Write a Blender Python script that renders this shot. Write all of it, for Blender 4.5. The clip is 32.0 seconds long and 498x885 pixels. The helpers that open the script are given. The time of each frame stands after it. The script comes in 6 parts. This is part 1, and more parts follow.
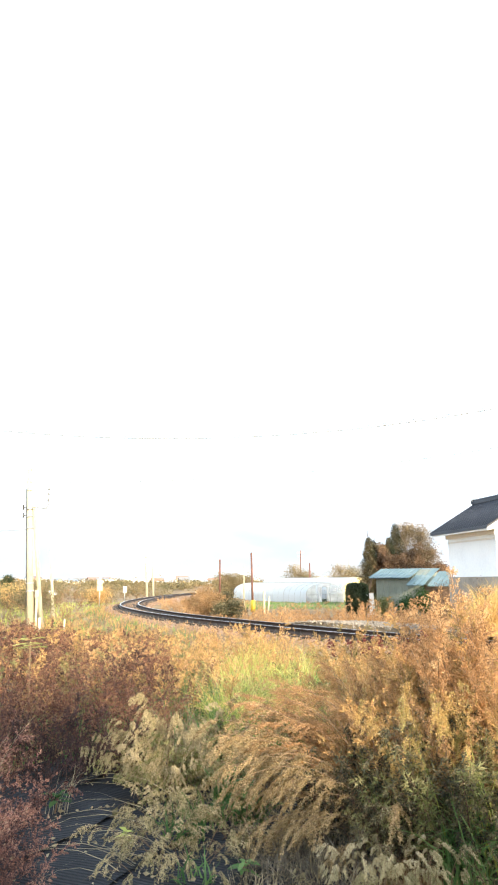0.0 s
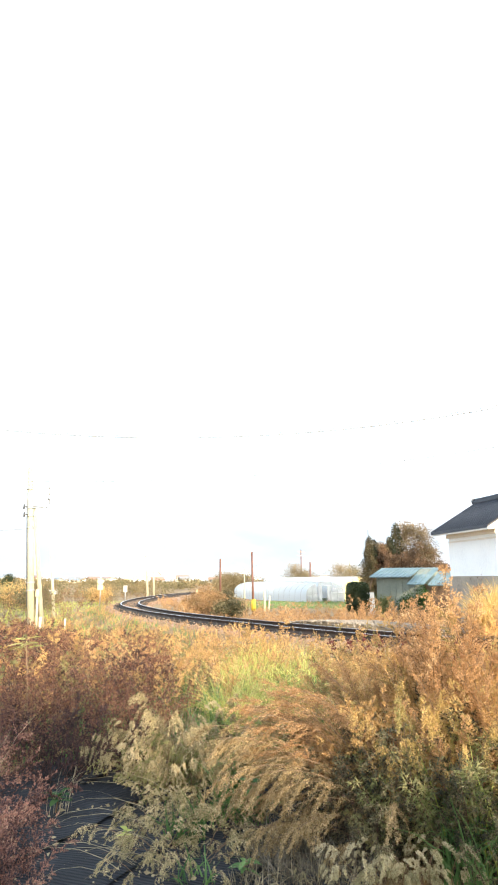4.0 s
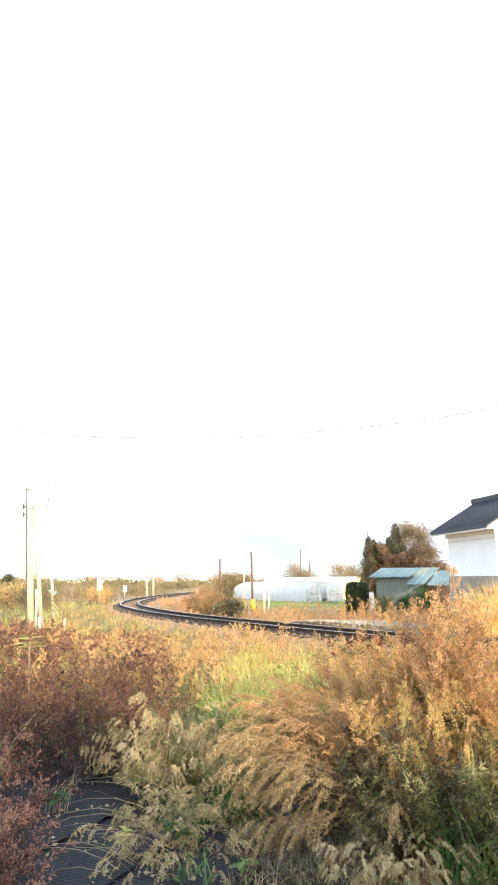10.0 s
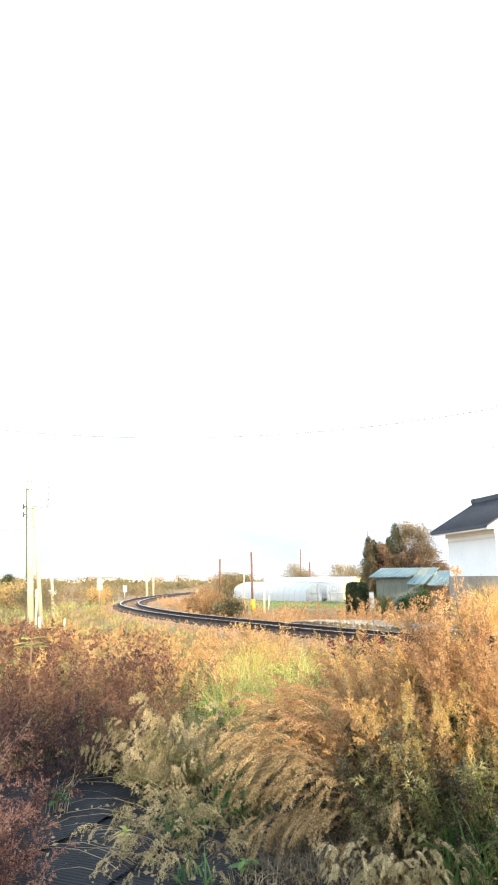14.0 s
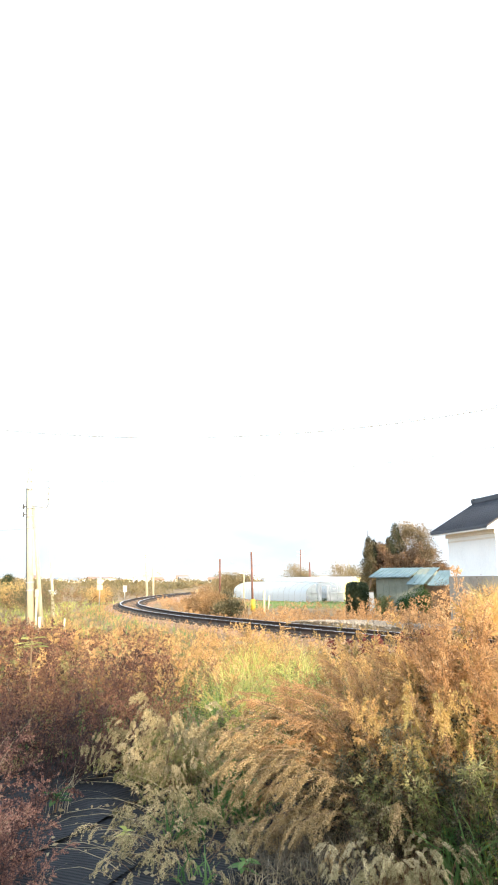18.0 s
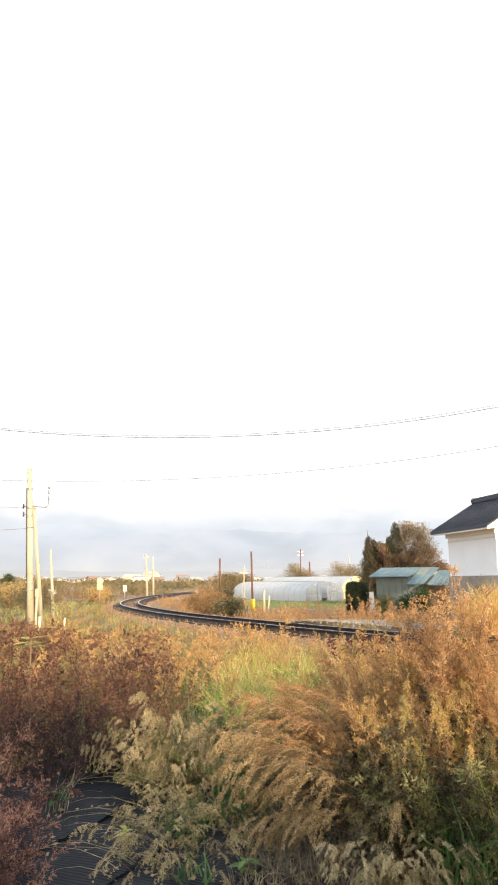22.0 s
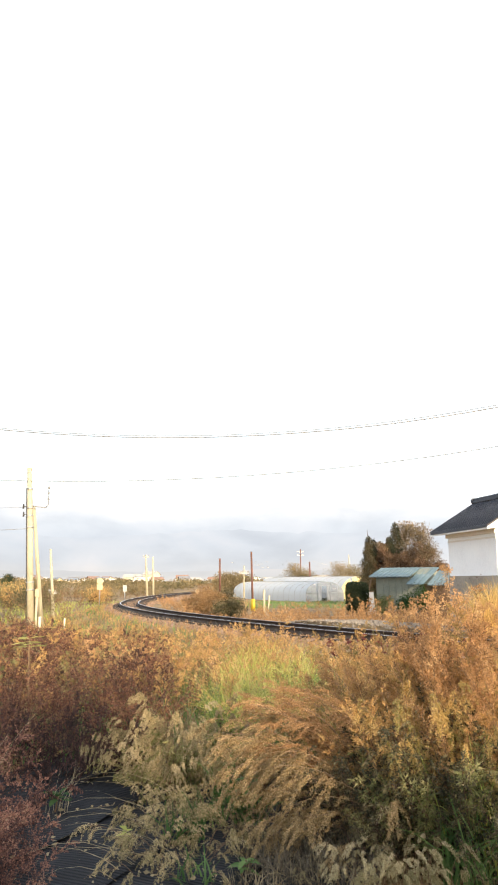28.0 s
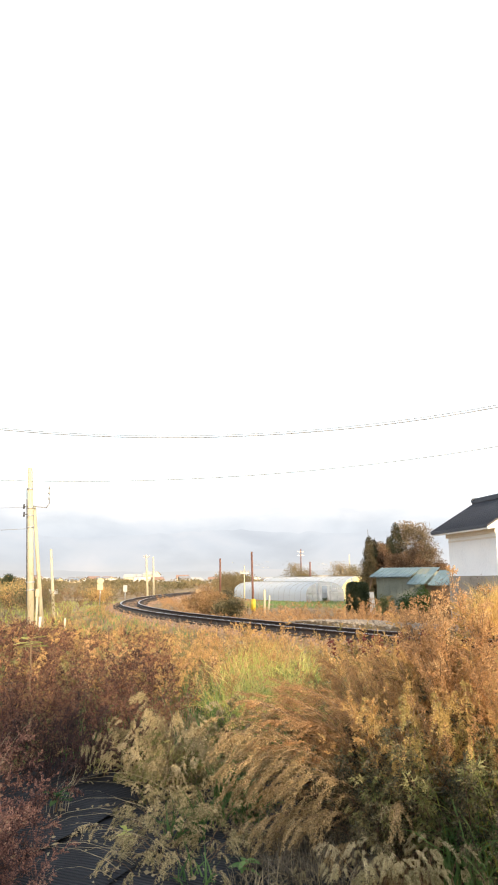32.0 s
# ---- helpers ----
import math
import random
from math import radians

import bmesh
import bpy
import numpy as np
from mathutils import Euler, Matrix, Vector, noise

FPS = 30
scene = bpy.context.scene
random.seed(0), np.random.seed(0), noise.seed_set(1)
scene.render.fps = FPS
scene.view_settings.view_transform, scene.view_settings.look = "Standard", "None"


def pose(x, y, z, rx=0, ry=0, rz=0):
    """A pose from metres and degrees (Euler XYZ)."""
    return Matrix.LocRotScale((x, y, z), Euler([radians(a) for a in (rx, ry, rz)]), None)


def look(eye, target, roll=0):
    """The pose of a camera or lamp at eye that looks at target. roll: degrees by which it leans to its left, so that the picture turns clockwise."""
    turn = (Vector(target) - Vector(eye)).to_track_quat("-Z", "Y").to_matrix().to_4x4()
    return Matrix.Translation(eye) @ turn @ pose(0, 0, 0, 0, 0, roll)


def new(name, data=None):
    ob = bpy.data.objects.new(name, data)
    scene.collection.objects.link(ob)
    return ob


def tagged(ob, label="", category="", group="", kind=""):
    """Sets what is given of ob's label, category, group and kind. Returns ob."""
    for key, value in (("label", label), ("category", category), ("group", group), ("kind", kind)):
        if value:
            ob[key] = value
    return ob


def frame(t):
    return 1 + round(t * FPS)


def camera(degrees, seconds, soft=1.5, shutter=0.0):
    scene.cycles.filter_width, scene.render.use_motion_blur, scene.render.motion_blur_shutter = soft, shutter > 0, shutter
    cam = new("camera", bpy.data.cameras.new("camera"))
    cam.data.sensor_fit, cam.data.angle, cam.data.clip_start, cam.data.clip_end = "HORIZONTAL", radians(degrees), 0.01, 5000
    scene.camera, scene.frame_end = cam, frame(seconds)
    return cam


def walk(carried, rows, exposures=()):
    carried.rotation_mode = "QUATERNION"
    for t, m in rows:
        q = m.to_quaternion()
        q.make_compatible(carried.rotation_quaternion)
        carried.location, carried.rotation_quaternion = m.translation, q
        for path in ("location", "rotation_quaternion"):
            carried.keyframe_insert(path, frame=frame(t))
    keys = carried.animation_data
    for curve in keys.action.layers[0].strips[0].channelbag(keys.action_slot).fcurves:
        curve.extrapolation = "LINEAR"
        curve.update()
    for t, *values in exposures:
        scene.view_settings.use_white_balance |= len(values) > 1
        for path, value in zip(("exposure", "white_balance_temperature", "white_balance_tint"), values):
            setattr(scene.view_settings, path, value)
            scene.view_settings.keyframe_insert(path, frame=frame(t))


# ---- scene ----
# ---- camera: it stands on a tripod and settles by a hair in the first seconds ----
cam = camera(40, 32.0, soft=1.9)
EYE_Z, TILT = 1.8, 101.477
walk(cam, [(0.0, pose(0, 0, EYE_Z, TILT + 0.06)), (0.9, pose(0, 0, EYE_Z, TILT + 0.06)),
           (1.4, pose(0, 0, EYE_Z, TILT)), (3.4, pose(0, 0, EYE_Z, TILT, 0, 0.02)),
           (5.5, pose(0, 0, EYE_Z, TILT, 0, 0.08)), (6.0, pose(0, 0, EYE_Z, TILT + 0.03, 0, 0.07)),
           (6.6, pose(0, 0, EYE_Z, TILT + 0.02)), (7.6, pose(0, 0, EYE_Z, TILT)),
           (19.0, pose(0, 0, EYE_Z, TILT)), (19.6, pose(0, 0, EYE_Z, TILT - 0.03)),
           (31.0, pose(0, 0, EYE_Z, TILT - 0.02)), (32.0, pose(0, 0, EYE_Z, TILT - 0.02, 0, 0.03))],
     exposures=[(0.0, 1.0, 5950, 5), (18.4, 1.0, 5950, 5), (18.9, 0.84, 6080, 6), (19.5, 0.52, 6420, 9), (20.2, 0.46, 6500, 10), (32.0, 0.46, 6500, 10)])

# ---- daylight: a low warm sun behind the camera, thin bright cloud all over ----
SUN_AZ, SUN_EL = radians(155), radians(13)
to_sun = Vector((math.sin(SUN_AZ) * math.cos(SUN_EL), math.cos(SUN_AZ) * math.cos(SUN_EL), math.sin(SUN_EL)))
world = bpy.data.worlds.new("sky")
scene.world = world
world.use_nodes = True
wn, wl = world.node_tree.nodes, world.node_tree.links
wn.clear()
sky = wn.new("ShaderNodeTexSky")
sky.sky_type, sky.sun_disc = "NISHITA", False
sky.sun_elevation, sky.sun_rotation, sky.dust_density = SUN_EL, SUN_AZ, 3.0
bg_sky = wn.new("ShaderNodeBackground")
bg_sky.inputs["Strength"].default_value = 0.12
wl.new(sky.outputs[0], bg_sky.inputs["Color"])
cloud_noise = wn.new("ShaderNodeTexNoise")
cloud_noise.inputs["Scale"].default_value, cloud_noise.inputs["Detail"].default_value = 1.6, 5
cloud_ramp = wn.new("ShaderNodeValToRGB")
cloud_ramp.color_ramp.elements[0].color = (0.93, 0.97, 1.0, 1)
cloud_ramp.color_ramp.elements[1].color = (1.0, 0.995, 0.98, 1)
wl.new(cloud_noise.outputs["Fac"], cloud_ramp.inputs[0])
bg_cloud = wn.new("ShaderNodeBackground")
bg_cloud.inputs["Strength"].default_value = 0.75
wl.new(cloud_ramp.outputs[0], bg_cloud.inputs["Color"])
sky_sum = wn.new("ShaderNodeAddShader")
wl.new(bg_sky.outputs[0], sky_sum.inputs[0])
wl.new(bg_cloud.outputs[0], sky_sum.inputs[1])
wl.new(sky_sum.outputs[0], wn.new("ShaderNodeOutputWorld").inputs[0])
sun = new("sun", bpy.data.lights.new("sun", "SUN"))
sun.data.energy, sun.data.angle, sun.data.color = 4.5, radians(2.5), (1.0, 0.785, 0.52)
sun.matrix_world = look((0, 0, 60), Vector((0, 0, 60)) - to_sun)


# ---- materials ----
def shader(name):
    m = bpy.data.materials.new(name)
    m.use_nodes = True
    n, l = m.node_tree.nodes, m.node_tree.links
    return m, n, l, n["Principled BSDF"]


def ramp(n, stops):
    r = n.new("ShaderNodeValToRGB")
    e = r.color_ramp.elements
    while len(e) < len(stops):
        e.new(0.5)
    for i, (p, c) in enumerate(stops):
        e[i].position, e[i].color = p, (*c, 1)
    return r


def surface(name, colours, rough=0.8, scale=4.0, fine=40.0, bump=0.3, metal=0.0, stretch=(1, 1, 1)):
    """A surface with blotches at one scale and grain at another."""
    m, n, l, b = shader(name)
    tc, mp = n.new("ShaderNodeTexCoord"), n.new("ShaderNodeMapping")
    mp.inputs["Scale"].default_value = stretch
    l.new(tc.outputs["Object"], mp.inputs[0])
    big, small = n.new("ShaderNodeTexNoise"), n.new("ShaderNodeTexNoise")
    big.inputs["Scale"].default_value, big.inputs["Detail"].default_value = scale, 6
    small.inputs["Scale"].default_value, small.inputs["Detail"].default_value = fine, 4
    for t in (big, small):
        l.new(mp.outputs[0], t.inputs["Vector"])
    mix = n.new("ShaderNodeMath")
    mix.operation = "MULTIPLY_ADD"
    mix.inputs[1].default_value = 0.45
    l.new(small.outputs["Fac"], mix.inputs[0])
    off = n.new("ShaderNodeMath")
    off.operation = "MULTIPLY"
    off.inputs[1].default_value = 0.55
    l.new(big.outputs["Fac"], off.inputs[0])
    l.new(off.outputs[0], mix.inputs[2])
    k = len(colours)
    r = ramp(n, [(0.32 + 0.36 * i / max(1, k - 1), c) for i, c in enumerate(colours)])
    l.new(mix.outputs[0], r.inputs[0])
    l.new(r.outputs[0], b.inputs["Base Color"])
    bp = n.new("ShaderNodeBump")
    bp.inputs["Strength"].default_value, bp.inputs["Distance"].default_value = bump, 0.02
    l.new(mix.outputs[0], bp.inputs["Height"])
    l.new(bp.outputs[0], b.inputs["Normal"])
    b.inputs["Roughness"].default_value, b.inputs["Metallic"].default_value = rough, metal
    return m


def leafy(name, colours, patch=0.6, sheer=0.3, rough=0.65, clump=4.5, each=0.22):
    """Leaves: tones drift from patch to patch and from clump to clump, and a little from leaf to leaf."""
    m, n, l, b = shader(name)
    geo = n.new("ShaderNodeNewGeometry")
    info = n.new("ShaderNodeObjectInfo")
    total = None
    terms = []
    for scale, weight in ((patch, 1.1), (clump, 1.5)):
        t = n.new("ShaderNodeTexNoise")
        t.inputs["Scale"].default_value, t.inputs["Detail"].default_value = scale, 2
        l.new(geo.outputs["Position"], t.inputs["Vector"])
        terms.append((t.outputs["Fac"], weight))
    terms += [(geo.outputs["Random Per Island"], each), (info.outputs["Random"], 0.35)]
    offset = 0.42 - 0.55 - 0.75 - 0.5 * each - 0.175
    for out, weight in terms:
        a = n.new("ShaderNodeMath")
        a.operation = "MULTIPLY_ADD"
        a.inputs[1].default_value = weight
        l.new(out, a.inputs[0])
        if total is None:
            a.inputs[2].default_value = offset
        else:
            l.new(total.outputs[0], a.inputs[2])
        total = a
    a = total
    k = len(colours)
    r = ramp(n, [(i / max(1, k - 1), q) for i, q in enumerate(colours)])
    l.new(a.outputs[0], r.inputs[0])
    l.new(r.outputs[0], b.inputs["Base Color"])
    b.inputs["Roughness"].default_value = rough
    b.inputs["Specular IOR Level"].default_value = 0.25
    tr, mx = n.new("ShaderNodeBsdfTranslucent"), n.new("ShaderNodeMixShader")
    mx.inputs[0].default_value = sheer
    l.new(r.outputs[0], tr.inputs["Color"])
    l.new(b.outputs[0], mx.inputs[1])
    l.new(tr.outputs[0], mx.inputs[2])
    l.new(mx.outputs[0], n["Material Output"].inputs["Surface"])
    return m


M_RED = leafy("russet_leaves", [(0.044, 0.027, 0.026), (0.112, 0.057, 0.043), (0.23, 0.110, 0.069), (0.365, 0.185, 0.105), (0.29, 0.225, 0.11)], sheer=0.2, each=0.8)
M_PINK = leafy("pinkish_brown_leaves", [(0.035, 0.022, 0.022), (0.10, 0.055, 0.048), (0.28, 0.14, 0.105), (0.50, 0.245, 0.17), (0.50, 0.34, 0.22)], sheer=0.15, each=0.6)
# Purplish-brown leaves, darkened so the front row's deep shade sits in the colour.
M_SHADEPURPLE = leafy("purplish_leaves_shade_toned", [(0.016, 0.012, 0.015), (0.040, 0.026, 0.029), (0.085, 0.050, 0.048), (0.22, 0.125, 0.105)], sheer=0.1, each=0.7)
M_ORANGE = leafy("orange_dry_plumes", [(0.25, 0.155, 0.073), (0.48, 0.28, 0.13), (0.67, 0.415, 0.20), (0.73, 0.55, 0.31)], sheer=0.45)
M_KHAKI = leafy("khaki_dry_plumes", [(0.18, 0.155, 0.078), (0.37, 0.30, 0.16), (0.56, 0.455, 0.26), (0.70, 0.58, 0.37)], sheer=0.2, each=0.4)
M_TAN = leafy("tan_dry_plumes", [(0.17, 0.125, 0.062), (0.34, 0.25, 0.125), (0.52, 0.375, 0.19), (0.64, 0.48, 0.27)], sheer=0.22, each=0.4)
M_OLIVE = leafy("olive_dry_leaves", [(0.08, 0.10, 0.035), (0.21, 0.22, 0.085), (0.40, 0.36, 0.16), (0.56, 0.48, 0.24)])
M_SPRAWL = leafy("pale_olive_sprays", [(0.19, 0.17, 0.08), (0.42, 0.35, 0.175), (0.64, 0.52, 0.29), (0.78, 0.65, 0.41)], sheer=0.2, each=0.8)
M_YELLOW = leafy("yellow_plumes", [(0.27, 0.25, 0.09), (0.58, 0.40, 0.15), (0.80, 0.56, 0.24)], sheer=0.4)
M_GOLD = leafy("golden_weeds", [(0.16, 0.145, 0.06), (0.40, 0.27, 0.11), (0.64, 0.39, 0.155), (0.69, 0.49, 0.21), (0.48, 0.47, 0.18)], sheer=0.4)
M_GRASS = leafy("green_grass", [(0.06, 0.13, 0.045), (0.15, 0.26, 0.085), (0.29, 0.38, 0.14)])
M_LIME = leafy("yellow_green_grass", [(0.20, 0.27, 0.06), (0.47, 0.48, 0.13), (0.70, 0.62, 0.25)])
M_STRAW = leafy("straw_blades", [(0.30, 0.24, 0.13), (0.48, 0.40, 0.25), (0.62, 0.54, 0.36)])
M_DEADGRASS = leafy("grey_dead_grass", [(0.07, 0.06, 0.045), (0.17, 0.145, 0.11), (0.34, 0.295, 0.225)], sheer=0.1, each=0.6)
M_GREENLEAF = leafy("green_leaves", [(0.02, 0.05, 0.015), (0.05, 0.11, 0.03), (0.10, 0.17, 0.05)])
M_PALEKHAKI = leafy("pale_khaki_seed_heads", [(0.25, 0.225, 0.115), (0.45, 0.395, 0.22), (0.65, 0.56, 0.35), (0.76, 0.67, 0.46)], sheer=0.2, each=0.4)
# Olive leaves, darkened further to stand in for shade in the hollows.
M_SHADEOLIVE = leafy("olive_leaves_shade_toned", [(0.022, 0.024, 0.015), (0.065, 0.064, 0.035), (0.17, 0.145, 0.075), (0.42, 0.35, 0.20)], sheer=0.15, each=0.8)
M_CRIMSON = leafy("crimson_leaves", [(0.08, 0.028, 0.028), (0.19, 0.055, 0.050), (0.34, 0.14, 0.10)])
M_CEDAR = leafy("browning_conifer_needles", [(0.022, 0.030, 0.020), (0.055, 0.060, 0.036), (0.12, 0.10, 0.058), (0.21, 0.155, 0.09)], patch=0.35, clump=0.9)
M_RUSTBUSH = leafy("rusty_bush_leaves", [(0.09, 0.065, 0.03), (0.22, 0.135, 0.06), (0.38, 0.22, 0.10), (0.40, 0.30, 0.13)], patch=0.5, clump=1.5)
M_CONIFER = leafy("conifer_needles", [(0.028, 0.046, 0.024), (0.065, 0.082, 0.040), (0.14, 0.125, 0.06)], patch=0.35, clump=1.2)
M_AUTUMN = leafy("autumn_crown", [(0.07, 0.050, 0.036), (0.17, 0.11, 0.07), (0.29, 0.175, 0.105), (0.30, 0.215, 0.12)], patch=0.35, clump=1.2)
M_TANCROWN = leafy("thinning_tan_crown", [(0.085, 0.066, 0.042), (0.17, 0.13, 0.08), (0.27, 0.205, 0.125), (0.33, 0.255, 0.155)], patch=0.35, clump=1.2)
M_FARWOOD = leafy("far_wood_leaves", [(0.12, 0.115, 0.06), (0.24, 0.19, 0.10), (0.36, 0.265, 0.14)], patch=0.05, clump=0.3)
M_STEM = surface("dry_stems", [(0.16, 0.10, 0.06), (0.30, 0.20, 0.11)], scale=8)
M_DARKSTEM = surface("dark_stems", [(0.07, 0.035, 0.03), (0.16, 0.08, 0.06)], scale=8)
M_BARK = surface("bark", [(0.07, 0.05, 0.035), (0.16, 0.12, 0.09)], scale=3, stretch=(1, 1, 0.3))
M_SOIL = surface("soil_with_dry_litter", [(0.07, 0.045, 0.02), (0.17, 0.105, 0.04), (0.30, 0.19, 0.07), (0.26, 0.22, 0.07)], scale=0.35, fine=9, bump=0.6)
M_CONCRETE = surface("aged_concrete", [(0.33, 0.30, 0.22), (0.46, 0.42, 0.31), (0.55, 0.505, 0.39)], scale=1.3, fine=14, stretch=(1, 1, 0.4))
M_GALV = surface("galvanised_steel", [(0.36, 0.37, 0.38), (0.52, 0.53, 0.54)], rough=0.45, metal=0.7, scale=5)
M_BLACKIRON = surface("black_iron", [(0.02, 0.02, 0.022), (0.06, 0.055, 0.05)], rough=0.5, scale=9)
M_PORCELAIN = surface("porcelain", [(0.36, 0.34, 0.30), (0.5, 0.48, 0.44)], rough=0.25, scale=9)
M_RUST = surface("rust_brown_paint", [(0.075, 0.038, 0.03), (0.14, 0.065, 0.048), (0.21, 0.10, 0.068)], rough=0.7, scale=5)
M_WIRE = surface("weathered_cable", [(0.18, 0.185, 0.195), (0.26, 0.265, 0.275)], rough=0.6, scale=3)
M_YELLOWPAINT = surface("yellow_guard", [(0.62, 0.42, 0.02), (0.80, 0.58, 0.05)], rough=0.5, scale=5)
M_RAILSIDE = surface("rusty_rail_steel", [(0.018, 0.013, 0.012), (0.036, 0.024, 0.020), (0.065, 0.038, 0.028)], rough=0.75, scale=3, fine=60)
M_RAILTOP = surface("polished_rail_head", [(0.42, 0.42, 0.44), (0.60, 0.60, 0.62)], rough=0.28, metal=1.0, scale=3, fine=80, bump=0.05)
M_BALLAST = surface("ballast_gravel", [(0.12, 0.07, 0.04), (0.28, 0.165, 0.09), (0.42, 0.28, 0.17)], scale=2.0, fine=16, bump=1.0)
M_STONE = leafy("ballast_stones", [(0.14, 0.09, 0.06), (0.32, 0.21, 0.135), (0.48, 0.35, 0.24)], patch=0.8, sheer=0.0, rough=0.9)
M_BANKSTONE = leafy("pale_bank_gravel", [(0.17, 0.14, 0.11), (0.29, 0.245, 0.195), (0.43, 0.37, 0.30)], patch=0.8, sheer=0.0, rough=0.9)
M_SLEEPER = surface("tarred_sleeper", [(0.02, 0.017, 0.015), (0.055, 0.042, 0.035)], scale=6, stretch=(0.2, 1, 1))
M_PLASTER = surface("white_lime_plaster", [(0.79, 0.82, 0.86), (0.86, 0.89, 0.925), (0.89, 0.915, 0.94)], rough=0.9, scale=0.7, fine=12, bump=0.1)
M_TRIMPLASTER = surface("cream_plaster_moulding", [(0.70, 0.69, 0.665), (0.81, 0.80, 0.775)], rough=0.9, scale=1.2, fine=14, bump=0.1)
M_BASEWALL = surface("grey_brown_base_wall", [(0.20, 0.18, 0.155), (0.30, 0.27, 0.23), (0.36, 0.33, 0.29)], scale=1.0, fine=9)
M_ROOFTILE = surface("dark_slate_roof_tiles", [(0.018, 0.021, 0.032), (0.030, 0.035, 0.052), (0.052, 0.058, 0.078)], rough=0.5, scale=1.5, fine=20)
M_GREENROOF = surface("faded_turquoise_sheet_roof", [(0.075, 0.125, 0.145), (0.12, 0.185, 0.205), (0.20, 0.26, 0.275)], rough=0.45, scale=1.0, fine=9)
M_SHEDWALL = surface("pale_green_grey_boards", [(0.15, 0.17, 0.145), (0.22, 0.24, 0.205), (0.27, 0.285, 0.245)], scale=0.9, fine=12)
M_RAFTER = surface("weathered_timber", [(0.14, 0.09, 0.06), (0.26, 0.18, 0.12)], scale=3, stretch=(1, 1, 0.2))


def film_material():
    m, n, l, b = shader("greenhouse_film")
    noise_t = n.new("ShaderNodeTexNoise")
    noise_t.inputs["Scale"].default_value = 1.4
    r = ramp(n, [(0.35, (0.66, 0.70, 0.74)), (0.65, (0.80, 0.83, 0.85))])
    l.new(noise_t.outputs["Fac"], r.inputs[0])
    l.new(r.outputs[0], b.inputs["Base Color"])
    b.inputs["Roughness"].default_value = 0.3
    b.inputs["Coat Weight"].default_value = 0.3
    tr, mx = n.new("ShaderNodeBsdfTranslucent"), n.new("ShaderNodeMixShader")
    mx.inputs[0].default_value = 0.45
    tr.inputs["Color"].default_value = (0.85, 0.9, 0.95, 1)
    l.new(b.outputs[0], mx.inputs[1])
    l.new(tr.outputs[0], mx.inputs[2])
    l.new(mx.outputs[0], n["Material Output"].inputs["Surface"])
    return m


M_FILM = film_material()


def woven_sheet():
    """Black woven plastic: fine ribs, paler dust in patches."""
    m, n, l, b = shader("woven_black_sheet")
    tc = n.new("ShaderNodeTexCoord")
    dust, wave, cross = n.new("ShaderNodeTexNoise"), n.new("ShaderNodeTexWave"), n.new("ShaderNodeTexWave")
    dust.inputs["Scale"].default_value, dust.inputs["Detail"].default_value = 3.5, 8
    wave.inputs["Scale"].default_value, wave.inputs["Distortion"].default_value, wave.inputs["Detail"].default_value = 9.0, 0.6, 2
    cross.bands_direction = "Y"
    cross.inputs["Scale"].default_value, cross.inputs["Distortion"].default_value = 22.0, 0.4
    for t in (dust, wave, cross):
        l.new(tc.outputs["Object"], t.inputs["Vector"])
    r = ramp(n, [(0.35, (0.007, 0.009, 0.014)), (0.55, (0.013, 0.016, 0.024)), (0.78, (0.042, 0.044, 0.050))])
    l.new(dust.outputs["Fac"], r.inputs[0])
    mul = n.new("ShaderNodeMixRGB")
    mul.blend_type = "MULTIPLY"
    mul.inputs[0].default_value = 0.55
    l.new(r.outputs[0], mul.inputs[1])
    l.new(wave.outputs["Color"], mul.inputs[2])
    l.new(mul.outputs[0], b.inputs["Base Color"])
    add = n.new("ShaderNodeMath")
    add.operation = "MULTIPLY_ADD"
    add.inputs[1].default_value = 0.35
    l.new(cross.outputs["Fac"], add.inputs[0])
    l.new(wave.outputs["Fac"], add.inputs[2])
    bp = n.new("ShaderNodeBump")
    bp.inputs["Strength"].default_value, bp.inputs["Distance"].default_value = 0.8, 0.006
    l.new(add.outputs[0], bp.inputs["Height"])
    l.new(bp.outputs[0], b.inputs["Normal"])
    b.inputs["Roughness"].default_value = 0.7
    b.inputs["Specular IOR Level"].default_value = 0.3
    return m


M_SHEET = woven_sheet()
def clear_film():
    m, n, l, b = shader("clear_greenhouse_film")
    b.inputs["Base Color"].default_value, b.inputs["Roughness"].default_value = (0.66, 0.68, 0.68, 1), 0.35
    nz, r = n.new("ShaderNodeTexNoise"), None
    nz.inputs["Scale"].default_value = 2.2
    r = ramp(n, [(0.3, (0.25, 0.25, 0.25)), (0.7, (0.8, 0.8, 0.8))])
    l.new(nz.outputs["Fac"], r.inputs[0])
    tr, mx = n.new("ShaderNodeBsdfTransparent"), n.new("ShaderNodeMixShader")
    l.new(r.outputs[0], mx.inputs[0])
    l.new(tr.outputs[0], mx.inputs[1])
    l.new(b.outputs[0], mx.inputs[2])
    l.new(mx.outputs[0], n["Material Output"].inputs["Surface"])
    return m


